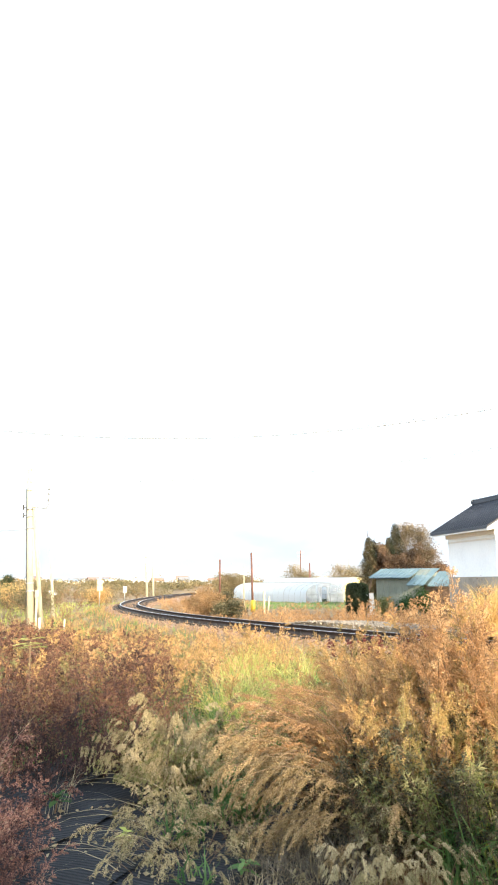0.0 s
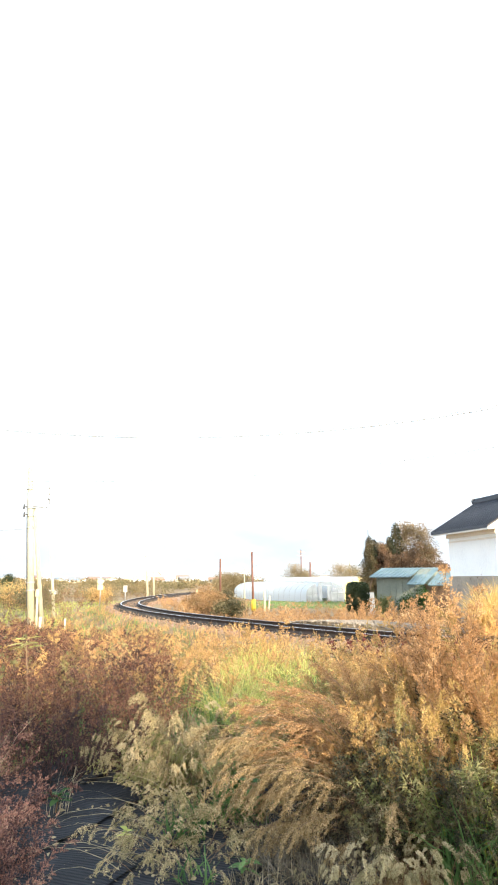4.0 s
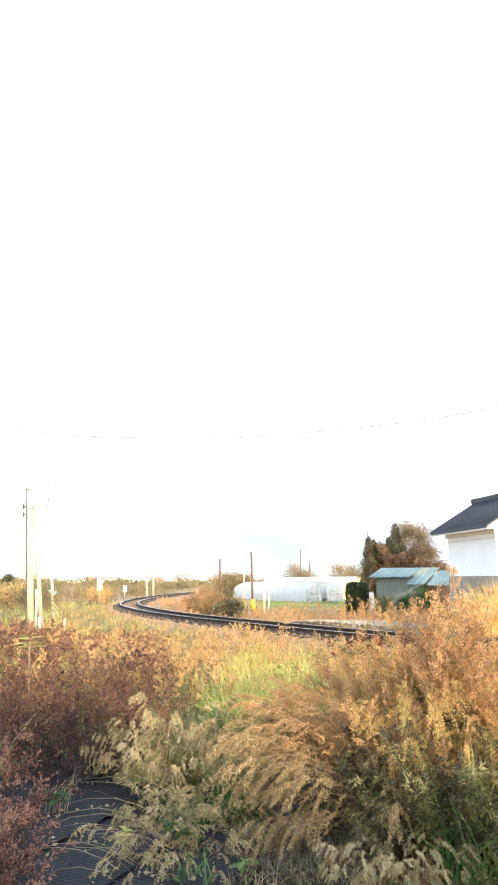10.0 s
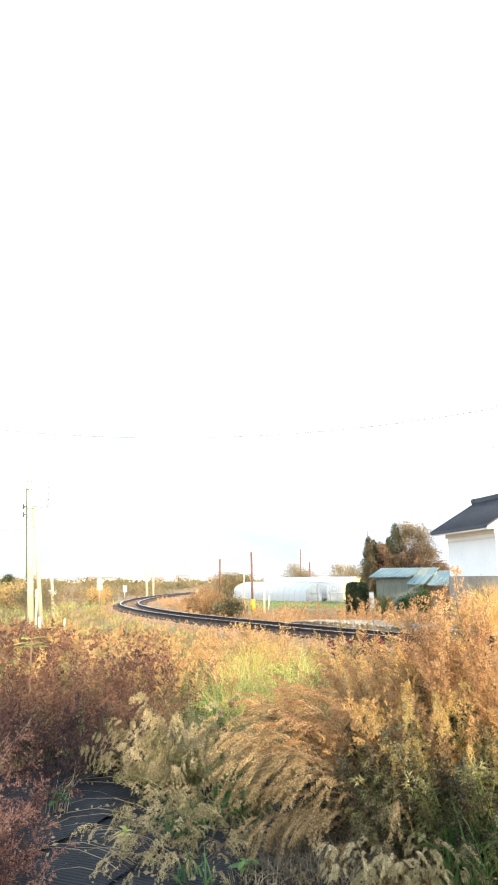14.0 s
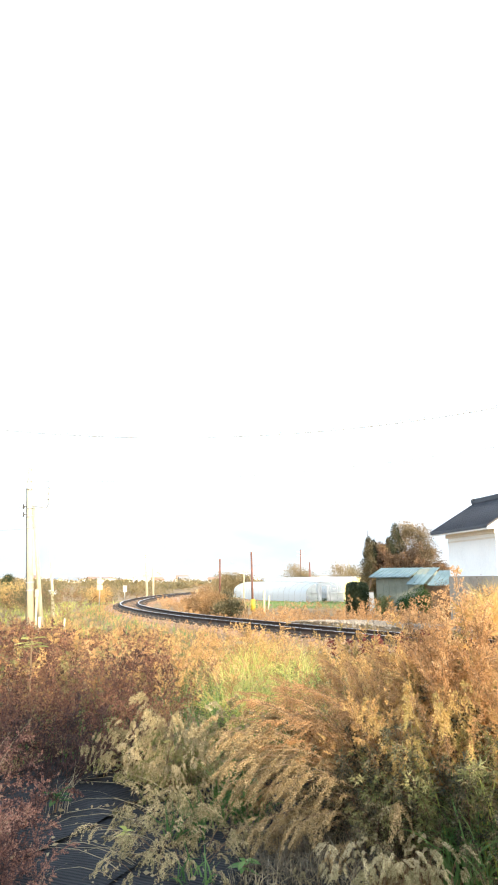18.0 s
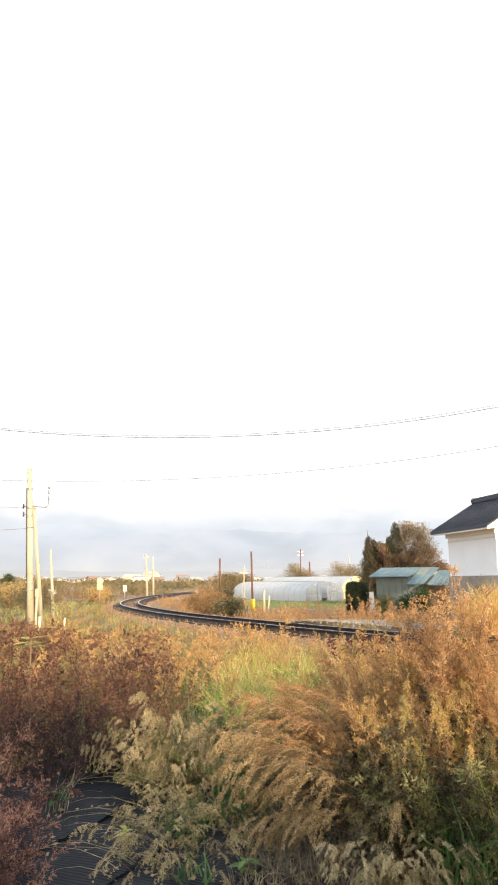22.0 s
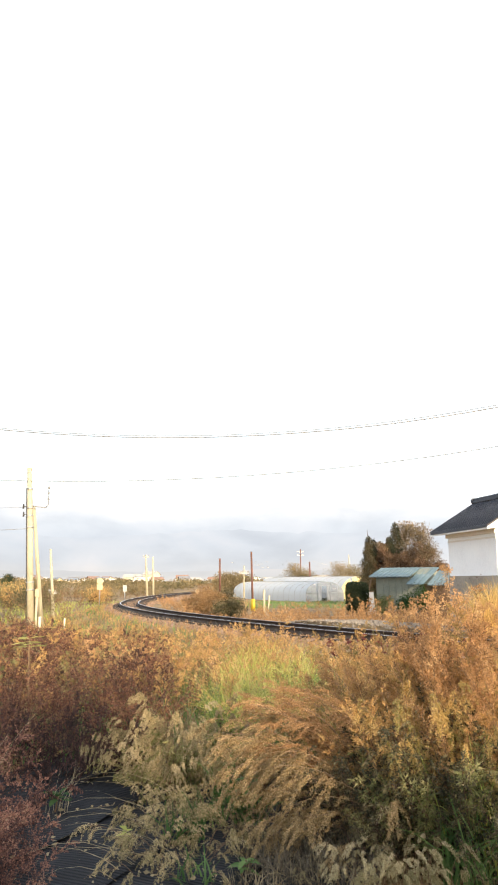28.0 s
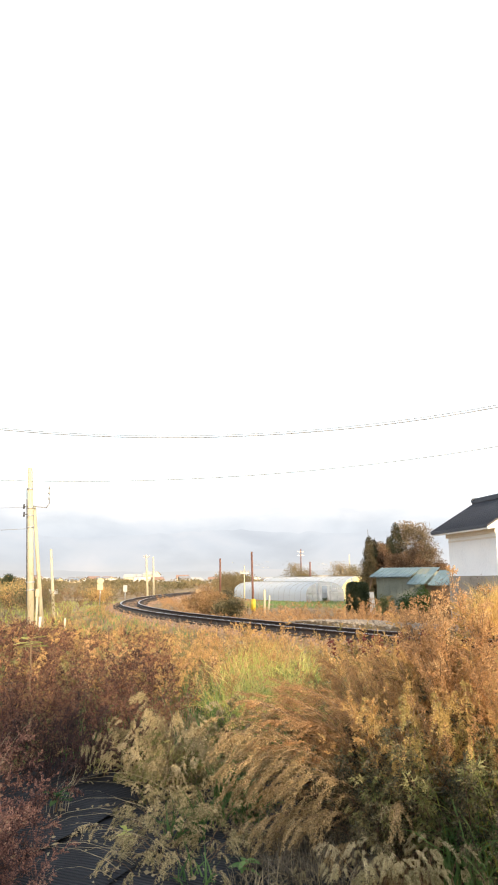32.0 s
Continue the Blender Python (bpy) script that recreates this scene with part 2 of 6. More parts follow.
M_CLEARFILM = clear_film()
M_FILMYELLOW = surface("yellowed_greenhouse_film", [(0.60, 0.50, 0.22), (0.74, 0.65, 0.36)], rough=0.4, scale=1.5)
M_GLASS = surface("dark_window_glass", [(0.05, 0.06, 0.07), (0.10, 0.11, 0.13)], rough=0.12, scale=2, bump=0.0)
HOUSE_WALLS = [surface("house_wall_" + n, [tuple(v * 0.80 for v in c), c], scale=0.4, fine=6) for n, c in
               (("cream", (0.72, 0.66, 0.52)), ("white", (0.78, 0.77, 0.74)), ("sand", (0.62, 0.50, 0.34)), ("grey", (0.48, 0.48, 0.47)))]
# Roof tones are lightened: distance haze is put into these colours.
HAZED_ROOFS = [surface("hazed_roof_" + n, [tuple(v * 0.75 for v in c), c], scale=0.6, fine=7, rough=0.6) for n, c in
               (("slate", (0.27, 0.27, 0.28)), ("brown", (0.34, 0.21, 0.15)), ("blue", (0.26, 0.30, 0.35)), ("pale", (0.52, 0.49, 0.44)))]


# Even grey walls whose colour stands in for the haze before them.
M_FARHOUSE = surface("hazy_far_house_walls", [(0.34, 0.345, 0.35), (0.42, 0.42, 0.42)], scale=0.05, fine=0.3)


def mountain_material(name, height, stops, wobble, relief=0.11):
    """Mountains some kilometres off: pale blue haze, ridge cloud and gully shade painted as emission."""
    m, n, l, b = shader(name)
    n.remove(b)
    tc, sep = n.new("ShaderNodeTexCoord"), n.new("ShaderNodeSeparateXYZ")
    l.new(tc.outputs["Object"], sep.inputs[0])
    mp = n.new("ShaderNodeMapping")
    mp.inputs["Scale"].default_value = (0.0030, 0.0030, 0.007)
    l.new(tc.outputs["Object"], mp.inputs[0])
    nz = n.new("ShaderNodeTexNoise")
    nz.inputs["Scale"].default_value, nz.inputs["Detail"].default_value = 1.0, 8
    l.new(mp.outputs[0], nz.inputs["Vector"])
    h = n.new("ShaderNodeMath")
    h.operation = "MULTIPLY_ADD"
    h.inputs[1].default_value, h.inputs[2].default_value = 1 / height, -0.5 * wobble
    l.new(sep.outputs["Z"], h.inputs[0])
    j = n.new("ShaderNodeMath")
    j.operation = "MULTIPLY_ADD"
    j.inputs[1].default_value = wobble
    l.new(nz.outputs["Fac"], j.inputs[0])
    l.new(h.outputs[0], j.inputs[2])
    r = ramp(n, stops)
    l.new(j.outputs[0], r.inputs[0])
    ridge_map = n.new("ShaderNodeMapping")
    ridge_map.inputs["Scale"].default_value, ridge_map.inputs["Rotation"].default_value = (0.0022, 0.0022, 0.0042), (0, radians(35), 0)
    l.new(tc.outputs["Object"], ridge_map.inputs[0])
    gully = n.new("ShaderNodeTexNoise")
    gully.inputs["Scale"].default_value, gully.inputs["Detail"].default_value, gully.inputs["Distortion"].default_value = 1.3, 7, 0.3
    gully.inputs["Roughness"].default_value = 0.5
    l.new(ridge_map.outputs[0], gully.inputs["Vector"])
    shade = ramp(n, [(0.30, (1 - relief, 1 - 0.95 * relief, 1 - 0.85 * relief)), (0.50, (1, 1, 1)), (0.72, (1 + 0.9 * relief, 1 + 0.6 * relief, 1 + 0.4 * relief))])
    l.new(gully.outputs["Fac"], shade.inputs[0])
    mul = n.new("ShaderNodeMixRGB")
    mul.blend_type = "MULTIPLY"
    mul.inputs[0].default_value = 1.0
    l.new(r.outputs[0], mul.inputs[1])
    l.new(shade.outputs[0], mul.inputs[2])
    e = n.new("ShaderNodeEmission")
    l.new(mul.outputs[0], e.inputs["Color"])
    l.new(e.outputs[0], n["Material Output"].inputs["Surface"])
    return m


# Glowing colour steps by height hold the haze of each range.
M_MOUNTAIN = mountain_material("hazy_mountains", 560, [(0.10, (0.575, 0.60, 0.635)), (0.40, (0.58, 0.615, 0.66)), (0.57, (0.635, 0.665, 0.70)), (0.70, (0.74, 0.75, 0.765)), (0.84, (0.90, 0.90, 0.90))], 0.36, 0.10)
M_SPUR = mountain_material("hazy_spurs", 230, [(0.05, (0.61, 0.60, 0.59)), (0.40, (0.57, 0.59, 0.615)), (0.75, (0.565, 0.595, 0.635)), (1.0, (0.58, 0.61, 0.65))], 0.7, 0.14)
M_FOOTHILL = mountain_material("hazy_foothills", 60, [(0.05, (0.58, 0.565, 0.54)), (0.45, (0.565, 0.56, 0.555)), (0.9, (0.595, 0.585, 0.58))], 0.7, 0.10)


# ---- mesh helpers ----
def mesh(name, v, f, material, smooth=False, slots=None):
    """A mesh from arrays of corners and of faces (all of them with the same number of corners)."""
    me = bpy.data.meshes.new(name)
    v, f = np.asarray(v, dtype=np.float32), np.asarray(f, dtype=np.int32)
    k = f.shape[1]
    me.vertices.add(len(v))
    me.vertices.foreach_set("co", v.ravel())
    me.loops.add(f.size)
    me.loops.foreach_set("vertex_index", f.ravel())
    me.polygons.add(len(f))
    me.polygons.foreach_set("loop_start", np.arange(0, f.size, k, dtype=np.int32))
    for m in (material if isinstance(material, (list, tuple)) else [material]):
        me.materials.append(m)
    if slots is not None:
        me.polygons.foreach_set("material_index", np.asarray(slots, dtype=np.int32))
    if smooth:
        me.polygons.foreach_set("use_smooth", np.ones(len(f), dtype=bool))
    me.update(calc_edges=True)
    me.validate()
    return me


def bm_mesh(name, bm, material, smooth=False):
    me = bpy.data.meshes.new(name)
    bmesh.ops.recalc_face_normals(bm, faces=bm.faces)
    bm.to_mesh(me)
    bm.free()
    for m in (material if isinstance(material, (list, tuple)) else [material]):
        me.materials.append(m)
    if smooth:
        for p in me.polygons:
            p.use_smooth = True
    return me


def part(name, data, parent, at=None, label=""):
    """One mesh object under a thing or under a part."""
    ob = new(name, data)
    ob.parent = parent
    if at is not None:
        ob.matrix_basis = at
    return tagged(ob, label)


def box(bm, x0, x1, y0, y1, z0, z1, bevel=0.0, m=None):
    r = bmesh.ops.create_cube(bm, size=1)
    vs = r["verts"]
    bmesh.ops.scale(bm, vec=(x1 - x0, y1 - y0, z1 - z0), verts=vs)
    bmesh.ops.translate(bm, vec=((x0 + x1) / 2, (y0 + y1) / 2, (z0 + z1) / 2), verts=vs)
    if bevel:
        es = list({e for v in vs for e in v.link_edges})
        vs = list({v for f in bmesh.ops.bevel(bm, geom=es, offset=bevel, segments=2, affect="EDGES")["faces"] for v in f.verts} | {v for v in vs if v.is_valid})
    if m is not None:
        bmesh.ops.transform(bm, matrix=m, verts=vs)
    return vs


def rod(bm, p, q, r0, r1=None, n=8):
    p, q = Vector(p), Vector(q)
    d = q - p
    m = Matrix.Translation((p + q) / 2) @ d.to_track_quat("Z", "Y").to_matrix().to_4x4()
    return bmesh.ops.create_cone(bm, cap_ends=True, segments=n, radius1=r0, radius2=r0 if r1 is None else r1, depth=d.length, matrix=m)["verts"]


def prism(bm, outline, x0, x1):
    """An outline in (y, z), drawn out along x."""
    a = [bm.verts.new((x0, y, z)) for y, z in outline]
    b = [bm.verts.new((x1, y, z)) for y, z in outline]
    bm.faces.new(a)
    bm.faces.new(b[::-1])
    for i in range(len(a)):
        j = (i + 1) % len(a)
        bm.faces.new((a[i], b[i], b[j], a[j]))


def cable(name, pts, r, material, parent=None, label=""):
    """A thin cable through the points."""
    p = np.array(pts, dtype=float)
    v, f = [], []
    for i, q in enumerate(p):
        for k in range(4):
            a = math.pi / 2 * k
            v.append((q[0], q[1] + r * math.cos(a), q[2] + r * math.sin(a)))
        if i:
            for k in range(4):
                f.append((4 * i - 4 + k, 4 * i - 4 + (k + 1) % 4, 4 * i + (k + 1) % 4, 4 * i + k))
    me = mesh(name, v, f, material)
    return part(name, me, parent, None, label) if parent else new(name, me)


# ---- plant geometry, as arrays ----
def unit(a):
    return a / np.maximum(np.linalg.norm(a, axis=-1, keepdims=True), 1e-9)


def leaf_tris(p, d, length, width, rng):
    """Small plain leaves at p, along d."""
    n = len(p)
    side = unit(np.cross(d, rng.normal(size=(n, 3))))
    length = np.broadcast_to(length, (n,))[:, None]
    width = np.broadcast_to(width, (n,))[:, None]
    mid = p + d * length * 0.3
    v = np.stack([mid - side * width, mid + side * width, p + d * length], 1).reshape(-1, 3)
    return v, np.arange(3 * n).reshape(-1, 3)


def leaf_quads(p, d, length, width, rng):
    """Pointed folded leaves at p, along d."""
    n = len(p)
    side = unit(np.cross(d, rng.normal(size=(n, 3))))
    up = np.cross(side, d)
    length = np.broadcast_to(length, (n,))[:, None]
    width = np.broadcast_to(width, (n,))[:, None]
    mid = p + d * length * 0.45 + up * width * 0.3
    tip = p + d * length - up * length * 0.12
    v = np.stack([p, mid + side * width, tip, mid - side * width], 1).reshape(-1, 3)
    return v, np.arange(4 * n).reshape(-1, 4)


def ribbons(paths, w0, w1, rng):
    """Thin strips along the paths (n, k, 3)."""
    n, k, _ = paths.shape
    t = unit(np.gradient(paths, axis=1))
    s = unit(np.cross(t, rng.normal(size=(n, 1, 3))))
    w = np.linspace(w0, w1, k)[None, :, None]
    v = np.stack([paths - s * w, paths + s * w], 2).reshape(-1, 3)
    i = (np.arange(n)[:, None] * k + np.arange(k - 1)[None]).ravel() * 2
    return v, np.stack([i, i + 1, i + 3, i + 2], 1)


def tube(path, r0, r1, n=5):
    k = len(path)
    t = unit(np.gradient(path, axis=0))
    a = unit(np.cross(t, np.array([0.31, 0.95, 0.05])))
    b = np.cross(t, a)
    r = np.linspace(r0, r1, k)[:, None]
    v = np.stack([path + r * (a * math.cos(6.2832 * j / n) + b * math.sin(6.2832 * j / n)) for j in range(n)], 1).reshape(-1, 3)
    f = [(i * n + j, i * n + (j + 1) % n, (i + 1) * n + (j + 1) % n, (i + 1) * n + j) for i in range(k - 1) for j in range(n)]
    return v, np.array(f)


def join(*vf):
    vs, fs, o = [], [], 0
    for v, f in vf:
        vs.append(v)
        fs.append(f + o)
        o += len(v)
    return np.concatenate(vs), np.concatenate(fs)


def plume_arrays(seed, L=1.0, bend=0.8, nside=26, side=0.28, nleaf=14, ll=0.022, lw=0.005, start=0.2, rise=0.7, droop=0.25, stem=0.005, jit=0.5, twigs=True, plain=False, k=12, fringe=0.0, fluff=0.0, lean=0.0):
    """A leafy branch that grows from the origin upwards and bends towards +x: (wood, leaves). lean: the tilt at which it will stand, so that its twigs hang straight down."""
    rng = np.random.default_rng(seed)
    t = np.linspace(0, 1, k)
    th = bend * t ** 1.4 + rng.normal(0, 0.05, k).cumsum() * 0.5
    ph = rng.normal(0, 0.06, k).cumsum()
    st = np.stack([np.sin(th), np.sin(ph) * 0.6, np.cos(th)], 1) * (L / (k - 1))
    axis = np.concatenate([np.zeros((1, 3)), st[:-1].cumsum(0)])
    tan = unit(st)
    ts = start + (1 - start) * np.sort(rng.uniform(0, 1, nside)) ** 0.9
    idx = np.clip(ts * (k - 1), 0, k - 1.001)
    i0, fr = idx.astype(int), (idx % 1)[:, None]
    p0 = axis[i0] * (1 - fr) + axis[i0 + 1] * fr
    tg = unit(tan[i0] * (1 - fr) + tan[i0 + 1] * fr)
    out = rng.normal(size=(nside, 3))
    out = unit(out - (out * tg).sum(1, keepdims=True) * tg)
    d0 = unit(tg * rise + out * rng.uniform(0.6, 1.2, (nside, 1)))
    sl = side * (1.05 - 0.72 * ts) * rng.uniform(0.6, 1.2, nside)
    s = np.linspace(0, 1, 5)[None, :, None]
    paths = p0[:, None] + d0[:, None] * s * sl[:, None, None] + np.array([math.sin(lean), 0, -math.cos(lean)]) * (s ** 2) * (droop * sl)[:, None, None]
    paths = paths + rng.normal(0, 0.03, paths.shape) * s * sl[:, None, None]
    u = rng.uniform(0.08, 1, (nside, nleaf)) ** 0.8 * 4
    a0 = np.clip(u.astype(int), 0, 3)
    fu = (u - a0)[..., None]
    ii = np.arange(nside)[:, None]
    lp = paths[ii, a0] * (1 - fu) + paths[ii, a0 + 1] * fu
    ld = unit(paths[ii, a0 + 1] - paths[ii, a0])
    ld = unit(ld + rng.normal(0, jit, ld.shape))
    n = nside * nleaf
    if fluff:
        puff = unit(rng.normal(size=lp.shape)) * fluff * rng.uniform(0.2, 1.0, (nside, nleaf, 1)) * (1.15 - 0.17 * u[..., None])
        lp = lp + puff
        ld = unit(ld * 0.5 + unit(puff) + rng.normal(0, 0.4, ld.shape))
    leaves = (leaf_tris if plain else leaf_quads)(lp.reshape(-1, 3), ld.reshape(-1, 3), ll * rng.uniform(0.5, 1.35, n), lw * rng.uniform(0.6, 1.3, n), rng)
    wood = tube(axis, stem, stem * 0.25, 3 if plain else 5)
    if fringe:
        rv, rf = ribbons(paths, fringe, fringe * 0.5, rng)
        leaves = join(leaves, (rv, np.concatenate([rf[:, :3], rf[:, [0, 2, 3]]])))
    elif twigs:
        wood = join(wood, ribbons(paths, stem * 0.3, stem * 0.1, rng))
    return wood, leaves


def turned(v, m):
    a = np.array(m)
    return v @ a[:3, :3].T + a[:3, 3]


def branch_pose(x, y, z, az, tilt, s, spin=0.0):
    """A branch that leans by tilt degrees towards the compass angle az (0: +x, 90: +y)."""
    return Matrix.Translation((x, y, z)) @ Matrix.Rotation(radians(az), 4, "Z") @ Matrix.Rotation(radians(tilt), 4, "Y") @ Matrix.Rotation(radians(spin), 4, "Z") @ Matrix.Scale(s, 4)


def branch_kinds(name, wood_mat, leaf_mat, count, seed, **kw):
    kinds = []
    for i in range(count):
        w, lf = plume_arrays(seed + i, **kw)
        kinds.append((mesh(name + "_wood", *w, wood_mat, smooth=True), mesh(name + "_leaves", *lf, leaf_mat)))
    return kinds


SWAYING = []


def plant(name, label, category, kinds, x, y, z, n, size, seed, az=(0, 360), tilt=(5, 35), spread=0.1, sway=0.0, group="", spin=20, each=True):
    """A plant of n leafy branches that spring from one root."""
    rng = random.Random(seed)
    ob = tagged(new(name), label, category, group)
    ob.matrix_basis = pose(x, y, z)
    for i in range(n):
        wood, leaves = rng.choice(kinds)
        a = az[0] + (az[1] - az[0]) * (i + rng.random()) / n
        r = spread * math.sqrt(rng.random())
        m = branch_pose(r * math.cos(radians(a)), r * math.sin(radians(a)), -0.02, a, rng.uniform(*tilt), size * rng.uniform(0.75, 1.12), rng.uniform(-spin, spin))
        b = part("branch", wood, ob, m)
        part("leaves", leaves, b)
        if sway and each:
            SWAYING.append((b, sway * rng.uniform(0.7, 1.3), rng.uniform(0, 0.7), x))
    if sway and not each:
        SWAYING.append((ob, sway, rng.uniform(0, 0.7), x))
    return ob


def thicket(name, label, category, arrays, wood_mat, leaf_mat, spots, seed, tilt=(0, 35), base=-0.03):
    """What nobody could count: branches in tufts at (x, y, size), joined into one object."""
    rng = random.Random(seed)
    vs, fs, sl, o = [], [], [], 0
    for x, y, s in spots:
        w, lf = rng.choice(arrays)
        m = branch_pose(x, y, ground_z(x, y) + base, rng.uniform(0, 360), rng.uniform(*tilt), s, rng.uniform(0, 360))
        for k, (v, f) in enumerate(((w[0], np.concatenate([w[1][:, :3], w[1][:, [0, 2, 3]]])), lf)):
            vs.append(turned(v, m))
            fs.append(f + o)
            sl.append(np.full(len(f), k))
            o += len(v)
    me = mesh(name, np.concatenate(vs), np.concatenate(fs), [wood_mat, leaf_mat], slots=np.concatenate(sl))
    return tagged(new(name, me), label, category, kind="stuff")


def blades(n, rng, spots, length, width, lean, material, name, az=(0, 360)):
    """Grass blades: bent tapering strips."""
    p0 = spots
    turn = np.radians(rng.uniform(*az, n))
    L = length * rng.uniform(0.5, 1.2, n)
    th = rng.uniform(0.1 if az[1] - az[0] > 300 else 0.7, 1.0, n) * lean
    k = 5
    s = np.linspace(0, 1, k)
    ang = th[:, None] * (0.25 + 1.6 * s[None])
    dx = np.sin(ang)
    dz = np.cos(ang)
    step = (L / (k - 1))[:, None]
    r = np.concatenate([np.zeros((n, 1)), (dx * step)[:, :-1].cumsum(1)], 1)
    h = np.concatenate([np.zeros((n, 1)), (dz * step)[:, :-1].cumsum(1)], 1)
    paths = np.stack([p0[:, 0:1] + r * np.cos(turn)[:, None], p0[:, 1:2] + r * np.sin(turn)[:, None], p0[:, 2:3] + h], 2)
    v, f = ribbons(paths, width, width * 0.12, rng)
    return mesh(name, v, f, material)


# ---- ground: one sheet that falls from the tripod's bank to the fields and runs to the horizon ----
def smooth_step(a, b, t):
    t = min(1.0, max(0.0, (t - a) / (b - a)))
    return t * t * (3 - 2 * t)


TRACK = [(13.0, 6.8), (10.4, 9.8), (8.3, 12.5), (6.7, 14.7), (5.4, 16.4), (4.15, 18.2), (2.45, 20.7), (0.3, 24.3), (-1.3, 27.0), (-3.0, 30.3),
         (-4.9, 34.8), (-7.1, 42.0), (-8.3, 49.6), (-8.8, 57.5), (-8.85, 66.5), (-8.4, 78.0), (-6.0, 97.0), (-1.5, 116.0)]


def spline(pts, steps):
    p = np.array(pts, dtype=float)
    out = []
    for i in range(len(p) - 1):
        a, b, c, d = p[max(0, i - 1)], p[i], p[i + 1], p[min(len(p) - 1, i + 2)]
        for s in np.linspace(0, 1, steps, endpoint=False):
            out.append(0.5 * (2 * b + (c - a) * s + (2 * a - 5 * b + 4 * c - d) * s * s + (3 * b - a - 3 * c + d) * s ** 3))
    out.append(p[-1])
    out = np.array(out)
    for _ in range(6):
        out[1:-1] = 0.25 * out[:-2] + 0.5 * out[1:-1] + 0.25 * out[2:]
    return out


TRACK_LINE = spline(TRACK, 8)
RAIL_Z = 0.44


def track_distance(x, y):
    return float(np.min(np.hypot(TRACK_LINE[:, 0] - x, TRACK_LINE[:, 1] - y)))


def near_side(x, y):
    """On the tripod's side of the track."""
    i = int(np.argmin(np.hypot(TRACK_LINE[:, 0] - x, TRACK_LINE[:, 1] - y)))
    i = min(max(i, 0), len(TRACK_LINE) - 2)
    tx, ty = TRACK_LINE[i + 1] - TRACK_LINE[i]
    return tx * (y - TRACK_LINE[i, 1]) - ty * (x - TRACK_LINE[i, 0]) > 0


def ground_z(x, y):
    r = math.hypot(x, y)
    z = -0.42 * smooth_step(7, 26, r)
    z += 0.05 * noise.noise((x * 0.35, y * 0.35, 0.0)) * smooth_step(3, 9, r)
    if y > 90:
        z += (y - 90) * 0.004 if y < 500 else 1.64
    if 8 < r < 140:
        d = track_distance(x, y)
        bank = 0.1 * (1 - smooth_step(1.5, 3.4, d)) - 0.42 * smooth_step(1.5, 3.4, d)
        z = max(z, bank) if d < 3.4 else z
        if d < 5.5 and 0 < x < 9 and y < 31 and not near_side(x, y):
            z = max(z, -0.42 + 0.87 * smooth_step(1.2, 1.7, d) * (1 - smooth_step(3.2, 5.5, d)) * (1 - smooth_step(24, 31, y)))
    return z


def build_ground():
    ring = [0.0]
    step = 0.35
    while ring[-1] < 4400:
        ring.append(ring[-1] + step)
        step = max(0.35, min(step * 1.09 if ring[-1] > 8 else step, 400)) if ring[-1] < 45 else step * 1.25
    segs = 144
    v, f = [(0, 0, 0)], []
    for r in ring[1:]:
        for k in range(segs):
            a = 2 * math.pi * k / segs
            x, y = r * math.cos(a), r * math.sin(a)
            v.append((x, y, ground_z(x, y)))
    n = len(ring) - 1
    for i in range(n - 1):
        for k in range(segs):
            j = (k + 1) % segs
            f.append((1 + i * segs + k, 1 + (i + 1) * segs + k, 1 + (i + 1) * segs + j, 1 + i * segs + j))
    for k in range(0, segs, 2):
        f.append((0, 1 + k, 1 + k + 1, 1 + (k + 2) % segs))
    return tagged(new("ground", mesh("ground", v, f, M_SOIL, smooth=True)), "soil under dry litter and short autumn grass", "ground", kind="structure")


build_ground()

# ---- mountains across the valley, with haze and ridge cloud painted on ----
def range_height(a, height, rough, seed):
    return height + rough * (noise.noise((a * 4.0, seed, 0)) + 0.5 * noise.noise((a * 13.0, seed + 4.1, 0)) + 0.2 * noise.noise((a * 50.0, seed + 2.2, 0)))


def build_range(name, label, radius, depth, height, rough, seed, material):
    v, f, nx, nz = [], [], 220, 8
    for i in range(nx + 1):
        a = radians(-75 + 150 * i / nx)
        x, y = radius * math.sin(a), radius * math.cos(a)
        h = range_height(a, height, rough, seed)
        for j in range(nz + 1):
            q = j / nz
            v.append((x * (1 + depth * q), y * (1 + depth * q), -20 + (h + 20) * q))
    for i in range(nx):
        for j in range(nz):
            q = i * (nz + 1) + j
            f.append((q, q + nz + 1, q + nz + 2, q + 1))
    return tagged(new(name, mesh(name, v, f, material, smooth=True)), label, "mountain", kind="structure")


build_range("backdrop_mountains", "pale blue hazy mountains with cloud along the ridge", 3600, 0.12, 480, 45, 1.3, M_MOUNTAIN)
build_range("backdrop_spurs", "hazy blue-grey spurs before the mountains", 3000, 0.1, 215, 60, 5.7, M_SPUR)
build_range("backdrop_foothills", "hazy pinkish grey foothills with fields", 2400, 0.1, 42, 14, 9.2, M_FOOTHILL)


